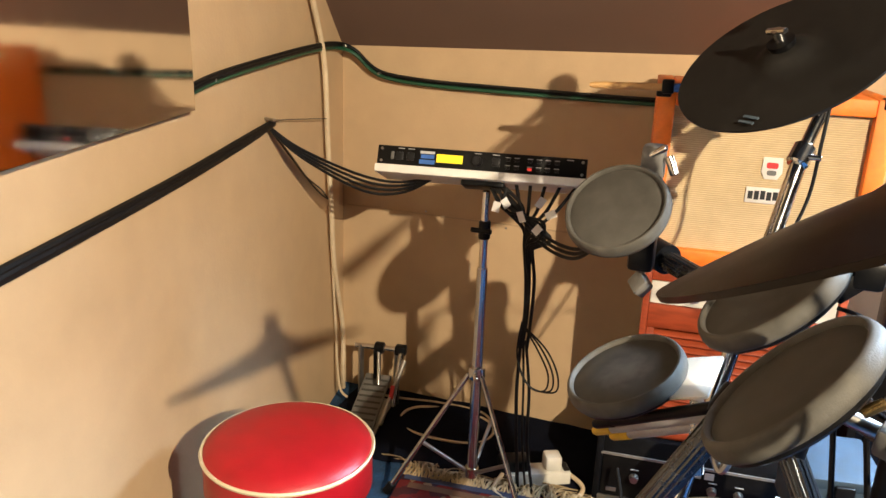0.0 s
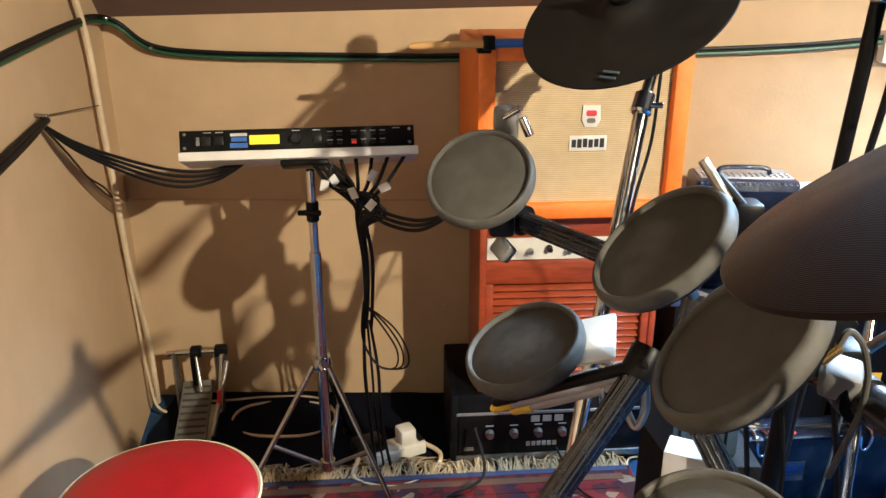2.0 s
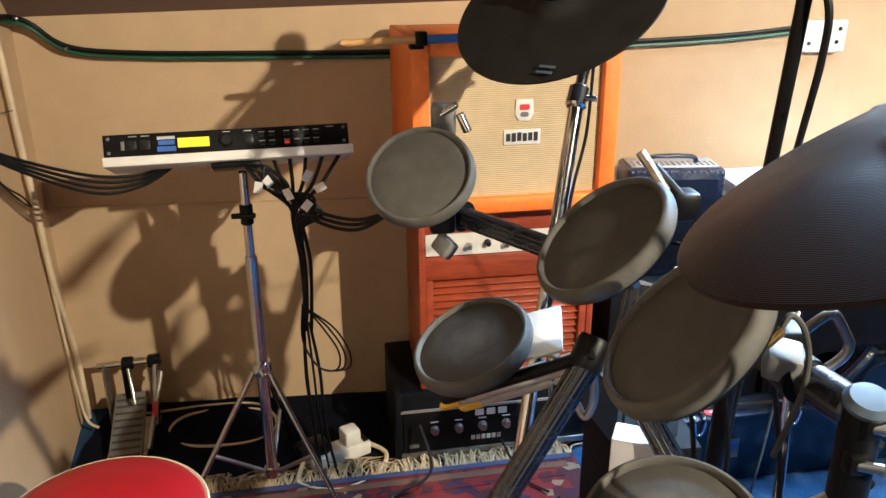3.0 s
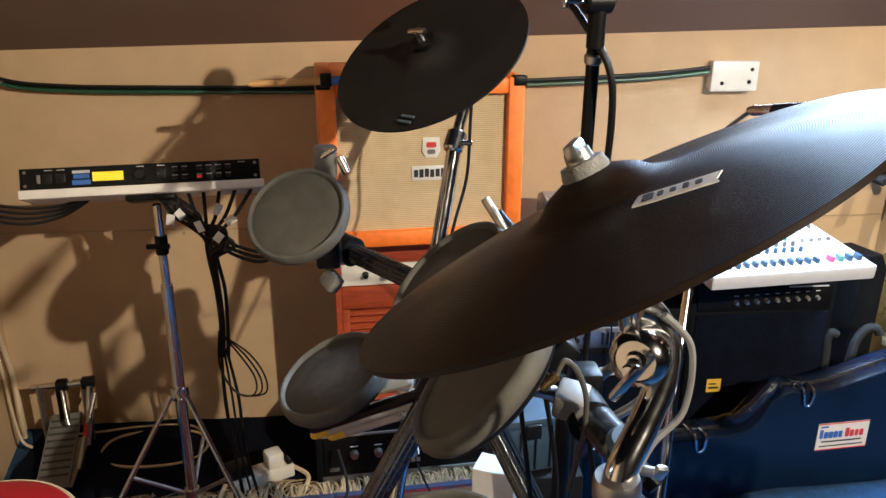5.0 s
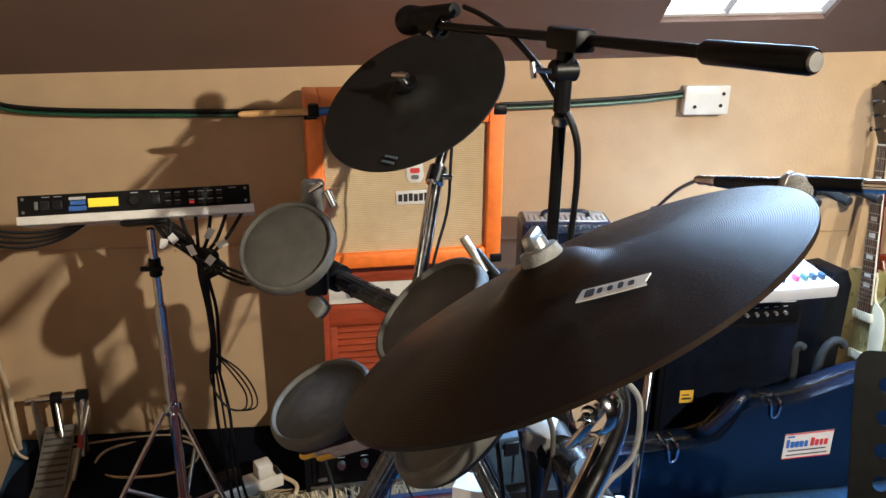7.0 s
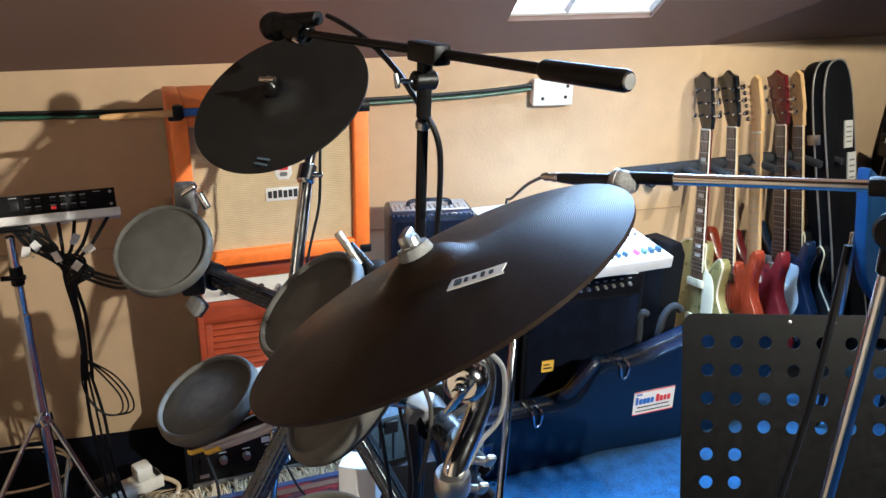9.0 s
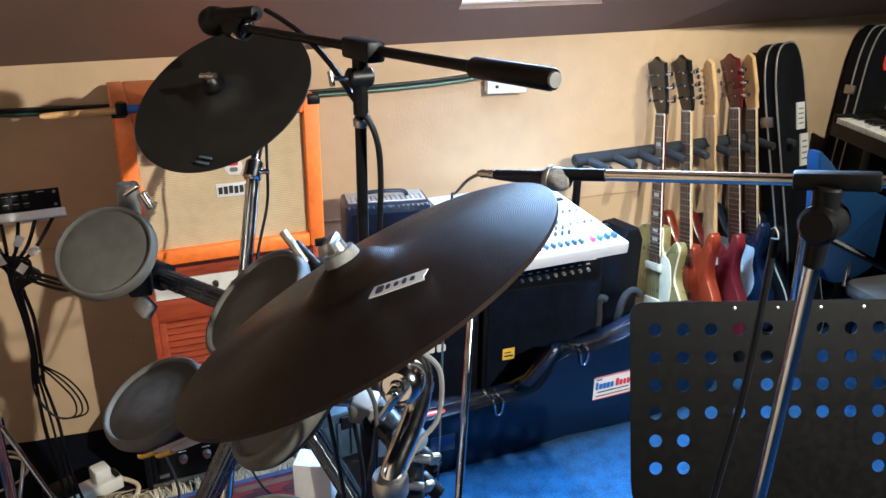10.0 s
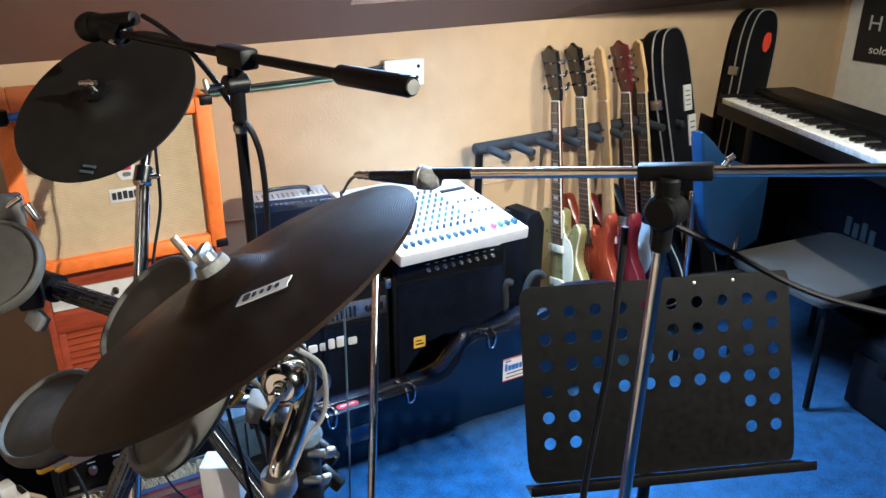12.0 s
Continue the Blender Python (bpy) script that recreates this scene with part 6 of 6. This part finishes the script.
pm = frame_between((en.x - 0.012 + ed.x * 0.02, en.y + ed.y * 0.02), (en.x - 0.012 + ed.x, en.y + ed.y), 0)
wp_ = thing("display_board", "white painted board on the end wall", "board", pm)
part("board", box(0.02, 0.80, -0.025, -0.005, 0.35, 1.75, 0.003), M_WHITE, wp_)
part("edge_trim", box(-0.06, 0.02, -0.03, -0.003, 0.0, 2.2, 0.003), M_WALL, wp_, "painted wooden upright")
po = thing("poster", "black concert poster with white lettering", "poster", pm)
part("sheet", box(0.09, 0.62, -0.032, -0.027, 0.82, 1.55), M_INK, po)
words("H", 0.10, facing((0.17, -0.034, 1.0), (0, -1, 0)), M_GREYINK, "lettering", po)
words("solo Vi", 0.055, facing((0.24, -0.034, 0.88), (0, -1, 0)), M_PAPER, "lettering", po)

# ---- things on the walls ----
jb = thing("junction_box", "white plastic junction box on the knee wall", "junction box", frame_between((1.115, 2.075), (1.245, 2.075), 0.98))
part("cover", box(0, 0.13, 0, 0.02, 0, 0.08, 0.004), M_WHITEPL, jb)
part("back_box", box(0.003, 0.127, 0.02, 0.039, 0.002, 0.078, 0.003), M_WHITEPL, jb)
for x, z in ((0.03, 0.022), (0.105, 0.025), (0.11, 0.058)):
    part("screw", lathe([(0, -0.003), (0.005, -0.002), (0.0055, 0)], 10, facing((x, 0.0, z), (0, 1, 0))), M_KNOB, jb)

wc = thing("wall_cables", "black and green cables clipped along the walls", "cables", pose(0, 2.09, 1.0))


def wall_run(dy, dz, m, r):
    pts = [(-0.655, 1.13, 1.045), (-0.675, 1.25, 1.064), (-0.715, 1.50, 1.082), (-0.77, 1.80, 1.095), (-0.815, 2.02, 1.093), (-0.79, 2.085, 1.075), (-0.715, 2.095, 1.018), (-0.57, 2.10, 1.000), (-0.336, 2.10, 0.995), (0.06, 2.10, 0.992), (0.40, 2.10, 1.0), (0.70, 2.10, 1.008), (0.95, 2.10, 1.02), (1.118, 2.098, 1.036)]
    return part("cable", tube([(x + (0.004 if i < 4 else 0), y - dy, z + dz) for i, (x, y, z) in enumerate(pts)], r, 8, 6), m, wc, world_space=True)


wall_run(0.004, 0.006, M_CABLE, 0.0052)
wall_run(0.006, -0.006, M_GREEN, 0.0052)
wall_run(-0.002, 0.0, M_CABLE, 0.0045)
for p, d in (((-0.675, 1.25, 1.062), (1, 0, 0)), ((-0.715, 2.088, 1.018), (0, -1, 0)), ((-0.80, 2.04, 1.092), (1, -1, 0))):
    part("cable_clip", lathe([(0, 0.010), (0.003, 0.009), (0.004, 0.005), (0.004, -0.01)], 10, facing(p, d)), M_STEEL, wc, "small nail clip", world_space=True)

tk = thing("thick_cable", "thick black cable bundle pinned across the end wall", "cables", pose(-0.65, 1.1, 0.9))
for k in range(4):
    a = 2 * math.pi * k / 4
    ox, oz = 0.004 * math.cos(a), 0.006 * math.sin(a)
    part("cable", tube([(-0.715 + ox, 1.515, 0.945 + oz * 0.5), (-0.685 + ox, 1.36, 0.93 + oz), (-0.63 + ox, 1.06, 0.905 + oz), (-0.555 + ox, 0.67, 0.885 + oz), (-0.47 + ox, 0.20, 0.862 + oz), (-0.40 + ox, -0.2, 0.85 + oz)], 0.0062), M_CABLE, tk, world_space=True)
part("pin", rod((-0.74, 1.515, 0.955), (-0.70, 1.50, 0.955), 0.004), M_STEEL, tk, world_space=True)
part("thin_wire", tube([(-0.72, 1.51, 0.952), (-0.75, 1.70, 0.93), (-0.785, 1.90, 0.905)], 0.0012), M_CABLE, tk, world_space=True)

cp = thing("cream_cable", "cream painted cable running down the corner", "cables", pose(-0.8, 2.0, 0))
part("cable", tube([(-0.70, 1.55, 1.60), (-0.745, 1.71, 1.35), (-0.767, 1.80, 1.212), (-0.783, 1.885, 1.057), (-0.788, 1.91, 0.843), (-0.792, 1.935, 0.644), (-0.80, 1.965, 0.462), (-0.812, 2.04, 0.24), (-0.80, 2.02, 0.10), (-0.81, 2.04, 0.02)], 0.0075), M_CREAM, cp, world_space=True)
part("cable", tube([(-0.805, 1.96, 0.50), (-0.812, 1.99, 0.30), (-0.805, 1.99, 0.14), (-0.79, 1.98, 0.05), (-0.76, 1.97, 0.03)], 0.004), M_CREAM, cp, world_space=True)

wl = Vector((-0.661, 1.143, 0))
mr = thing("mirror", "frameless wall mirror hung on the end wall", "mirror", Matrix.Translation((wl.x, wl.y, 1.02)) @ pose(0, 0, 0, 0, 0, math.degrees(math.atan2(LEFT.y, LEFT.x))) @ pose(0, 0, 0, 0, 1.5, 0))
part("backing", box(0, 0.95, 0.004, 0.018, 0, 0.60, 0.001), M_BLACK, mr)
part("glass", box(0, 0.95, 0.018, 0.024, 0, 0.60, 0.001), M_MIRROR, mr, "silvered glass", soft=False)

# screw heads and dents on the boards
for x, z in ((-0.32, 0.60), (-0.57, 0.62), (0.02, 0.30)):
    single("screw_head", lathe([(0, 0.001), (0.003, 0.0008), (0.0035, 0)], 8, facing((x, 2.1145, z), (0, -1, 0))), M_STEEL, "small screw head in the painted board", "screw", "board screws")
sm = thing("board_seam", "thin joint line across the painted knee wall", "trim", pose(0, 2.113, 0.61), kind="structure")
part("seam", box(-0.83, 1.70, -0.0015, 0.003, 0.000, 0.003), mat("seam_shadow_paint", (0.42, 0.31, 0.19), 0.8), sm)

# ---- the floor by the corner ----
st = thing("drum_throne", "round red vinyl drum stool with white piping", "stool", pose(-0.372, 0.99, 0, 0, 0, 0))
part("cushion", lathe([(0, 0.531), (0.06, 0.530), (0.115, 0.524), (0.134, 0.514), (0.139, 0.505)], 56), M_RED, st)
part("side_band", lathe([(0.138, 0.504), (0.1385, 0.44), (0.130, 0.425), (0, 0.42)], 56), M_RED, st)
part("piping", lathe([(0.137, 0.509), (0.1405, 0.511), (0.143, 0.508), (0.1415, 0.504), (0.138, 0.503)], 56), M_CREAMPL, st, "white piping")
part("post", rod((0, 0, 0.15), (0, 0, 0.42), 0.013), M_CHROME, st)
for a in (30, 150, 270):
    d = Vector((math.cos(radians(a)), math.sin(radians(a)), 0))
    part("leg", rod((0, 0, 0.30), d * 0.24 + Vector((0, 0, 0.01)), 0.009), M_CHROME, st)

kp = thing("kick_pedal", "worn metal bass drum pedal standing in the corner", "drum pedal", pose(-0.67, 1.96, 0, 0, 0, 8))
part("base_plate", box(-0.05, 0.05, -0.16, 0.08, 0.004, 0.012, 0.002), M_STEEL, kp)
part("footboard", moved(box(-0.042, 0.042, -0.15, 0.10, -0.004, 0.004, 0.003), pose(0, -0.02, 0.06, 20, 0, 0)), M_GREYPL, kp, "ribbed grey footboard")
for k in range(9):
    part("rib", moved(box(-0.036, 0.036, -0.003, 0.003, 0.004, 0.006), pose(0, -0.02, 0.06, 20, 0, 0) @ pose(0, -0.11 + k * 0.023, 0)), M_RUBBER, kp)
for x in (-0.055, 0.06):
    part("upright", rod((x, 0.06, 0.01), (x, 0.06, 0.20), 0.009), M_STEEL, kp)
part("axle", rod((-0.075, 0.06, 0.195), (0.09, 0.06, 0.195), 0.008), M_CHROME, kp)
part("cam", rod((-0.01, 0.06, 0.195), (0.02, 0.06, 0.195), 0.018), M_BLACK, kp)
part("end_cap", box(0.055, 0.09, 0.045, 0.075, 0.18, 0.21, 0.005), M_BLACK, kp)
part("beater_rod", rod((0.005, 0.05, 0.19), (0.02, 0.0, 0.10), 0.005), M_CHROME, kp)
part("spring", rod((0.078, 0.05, 0.19), (0.065, 0.0, 0.03), 0.010), M_CHROME, kp)
part("tension_rod", rod((0.09, 0.04, 0.17), (0.055, -0.10, 0.02), 0.007), M_STEEL, kp)
part("badge", moved(box(-0.006, 0.006, -0.009, -0.005, -0.02, 0.02), pose(0.072, -0.03, 0.095, -35, 0, 0)), M_REDINK, kp, "red badge")
part("strap", box(-0.012, 0.012, 0.05, 0.053, 0.05, 0.19), M_BLACK, kp)

hp = thing("coiled_lead", "cream lead lying in a loose ring on the carpet", "cable", pose(-0.43, 1.975, 0))
ring = [(0.145 * math.cos(t), 0.095 * math.sin(t), 0.008 + 0.004 * math.sin(3 * t)) for t in [2 * math.pi * k / 18 for k in range(19)]]
part("loop", tube(ring, 0.004), M_CREAM, hp)
part("tail", tube([(0.14, 0.03, 0.012), (0.08, 0.10, 0.014), (-0.06, 0.11, 0.012), (-0.2, 0.09, 0.01), (-0.30, 0.07, 0.02)], 0.0035), M_CREAM, hp)

ps = thing("power_strip", "white socket strip with black plugs on the carpet", "power strip", pose(-0.115, 1.80, 0, 0, 0, 28))
part("body", box(-0.075, 0.09, -0.028, 0.028, 0.004, 0.042, 0.005), M_WHITEPL, ps)
part("plug", box(-0.10, -0.02, -0.02, 0.035, 0.042, 0.075, 0.008), M_BLACK, ps, "black plug")
part("plug", box(0.02, 0.065, -0.024, 0.022, 0.042, 0.085, 0.008), M_WHITEPL, ps, "white plug")
part("socket", box(0.072, 0.086, -0.02, 0.02, 0.042, 0.0445), M_KNOB, ps)
part("lead", tube([(0.085, -0.01, 0.03), (0.11, -0.07, 0.02), (0.05, -0.12, 0.008), (-0.05, -0.12, 0.008), (-0.12, -0.05, 0.01), (-0.09, 0.0, 0.03)], 0.006), M_CREAM, ps)
fc = thing("floor_cloth", "dark navy cloth spread on the floor along the knee wall", "cloth", pose(-0.38, 1.93, 0))
cloth = bmesh.new()
rng = random.Random(12)
NX, NY = 44, 20
grid = []
for j in range(NY + 1):
    row = []
    for i in range(NX + 1):
        u, v = -0.40 + 0.84 * i / NX, -0.20 + 0.38 * j / NY
        z = 0.006 + 0.010 * max(0, noise.noise((u * 9, v * 9, 0.3))) + 0.05 * max(0, (j / NY - 0.86)) * (1.0 + 0.6 * noise.noise((u * 12, 0, 2)))
        row.append(cloth.verts.new((u + 0.012 * noise.noise((v * 14, u * 3, 5)), v + 0.012 * noise.noise((u * 10, 7, 1)) * (j < NY), z)))
    grid.append(row)
for j in range(NY):
    for i in range(NX):
        cloth.faces.new((grid[j][i], grid[j][i + 1], grid[j + 1][i + 1], grid[j + 1][i]))
geo = bmesh.ops.extrude_face_region(cloth, geom=cloth.faces[:])
bmesh.ops.translate(cloth, vec=(0, 0, -0.003), verts=[q for q in geo["geom"] if isinstance(q, bmesh.types.BMVert)])
bmesh.ops.recalc_face_normals(cloth, faces=cloth.faces)
part("fabric", cloth, M_DKBLUE, fc)

# rug with a fringe
M_RUG = mat("patterned_rug", (0.10, 0.016, 0.014), 0.95, scale=38, second=(0.02, 0.016, 0.03), bump=0.8, bump_scale=450, spec=0.1)
rn = M_RUG.node_tree
vor = rn.nodes.new("ShaderNodeTexVoronoi")
vor.inputs["Scale"].default_value = 34
ramp = rn.nodes.new("ShaderNodeValToRGB")
ramp.color_ramp.interpolation = "CONSTANT"
ramp.color_ramp.elements[0].color = (0.02, 0.02, 0.04, 1)
ramp.color_ramp.elements[1].position, ramp.color_ramp.elements[1].color = 0.8, (0.30, 0.22, 0.13, 1)
for pos, col in ((0.3, (0.18, 0.018, 0.015, 1)), (0.6, (0.05, 0.02, 0.02, 1))):
    ramp.color_ramp.elements.new(pos).color = col
rn.links.new(next(n for n in rn.nodes if n.type == "TEX_COORD").outputs["Object"], vor.inputs["Vector"])
rn.links.new(vor.outputs["Color"], ramp.inputs["Fac"])
rmix = rn.nodes.new("ShaderNodeMix")
rmix.data_type = "RGBA"
rmix.inputs["Factor"].default_value = 0.6
rb = rn.nodes["Principled BSDF"]
rn.links.new(rb.inputs["Base Color"].links[0].from_socket, rmix.inputs["A"])
rn.links.new(ramp.outputs["Color"], rmix.inputs["B"])
rn.links.new(rmix.outputs["Result"], rb.inputs["Base Color"])
M_FRINGE = mat("rug_fringe", (0.40, 0.30, 0.17), 0.95, vary=0.3, scale=45)
rug = thing("rug", "worn red patterned rug with a cream fringe", "rug", frame_between((-0.45, 1.69), (0.42, 1.765), 0))
part("carpet_top", box(0.0, 0.95, -1.15, 0.0, 0.0, 0.012, 0.003), M_RUG, rug)
for k, m in enumerate((mat("rug_blue_band", (0.03, 0.04, 0.09), 0.95, bump=0.6, bump_scale=450), mat("rug_gold_band", (0.10, 0.045, 0.022), 0.95, bump=0.6, bump_scale=450), M_RUG)):
    part("border", box(0.01 + 0.02 * k, 0.94 - 0.02 * k, -0.03 - 0.035 * k, -0.008 - 0.035 * k, 0.012, 0.0135), m, rug)
fr = bmesh.new()
rng = random.Random(9)
for k in range(420):
    x = rng.uniform(0.003, 0.947)
    worn = 0.45 + 0.55 * math.sin(x * 23.0 + 1.2 * math.sin(x * 61.0))
    ln, sw, bend = rng.uniform(0.018, 0.05) + 0.034 * max(0, worn), rng.gauss(0, 0.034), rng.uniform(0.0, 0.022)
    tube([(x, -0.012, 0.012), (x + sw * 0.3 + rng.uniform(-0.008, 0.008), ln * 0.35, 0.008 + bend), (x + sw * 0.7 + rng.uniform(-0.01, 0.01), ln * 0.7, 0.005 + bend * 0.6), (x + sw * 1.3, ln * 0.9, 0.004)], rng.uniform(0.0014, 0.0028), 5, 3, fr)
part("fringe", fr, M_FRINGE, rug, "frayed cream fringe")
fl = thing("floor_cable", "black cable trailing across the rug's fringe", "cable", pose(0.2, 1.6, 0))
part("cable", tube([(0.10, 1.73, 0.14), (0.12, 1.66, 0.05), (0.02, 1.60, 0.02), (0.15, 1.50, 0.02), (0.30, 1.52, 0.02), (0.42, 1.58, 0.02)], 0.004), M_CABLE, fl, world_space=True)
part("cable", tube([(0.30, 1.71, 0.10), (0.33, 1.66, 0.05), (0.36, 1.64, 0.02), (0.40, 1.60, 0.02)], 0.003), M_CABLE, fl, world_space=True)

# ceiling spotlights, above the view
def spotlight(at, target, label):
    sf = thing("ceiling_spotlight", label, "lamp", look(at, target), "ceiling spotlights")
    part("shade", lathe([(0.032, -0.01), (0.034, -0.008), (0.034, 0.05), (0.024, 0.075), (0, 0.078), (0, 0.074), (0.021, 0.072), (0.031, 0.05)], 24), M_WHITEPL, sf)
    neck = sf.matrix_basis @ Vector((0, 0, 0.076))
    top = min(FLATZ - 0.02, on_slope(neck.x, neck.y).z)
    part("stem", rod(neck, (neck.x, neck.y, top), 0.006), M_WHITEPL, sf, world_space=True)
    part("ceiling_rose", lathe([(0, 0), (0.03, 0), (0.034, 0.012), (0, 0.013)], 20, pose(neck.x, neck.y, top - 0.013)), M_WHITEPL, sf, world_space=True)


spotlight(LAMP, LAMP_AIM, "small white ceiling spotlight aimed at the drum corner")
spotlight(SPOT, SPOT_AIM, "small white ceiling spotlight aimed at the guitars")
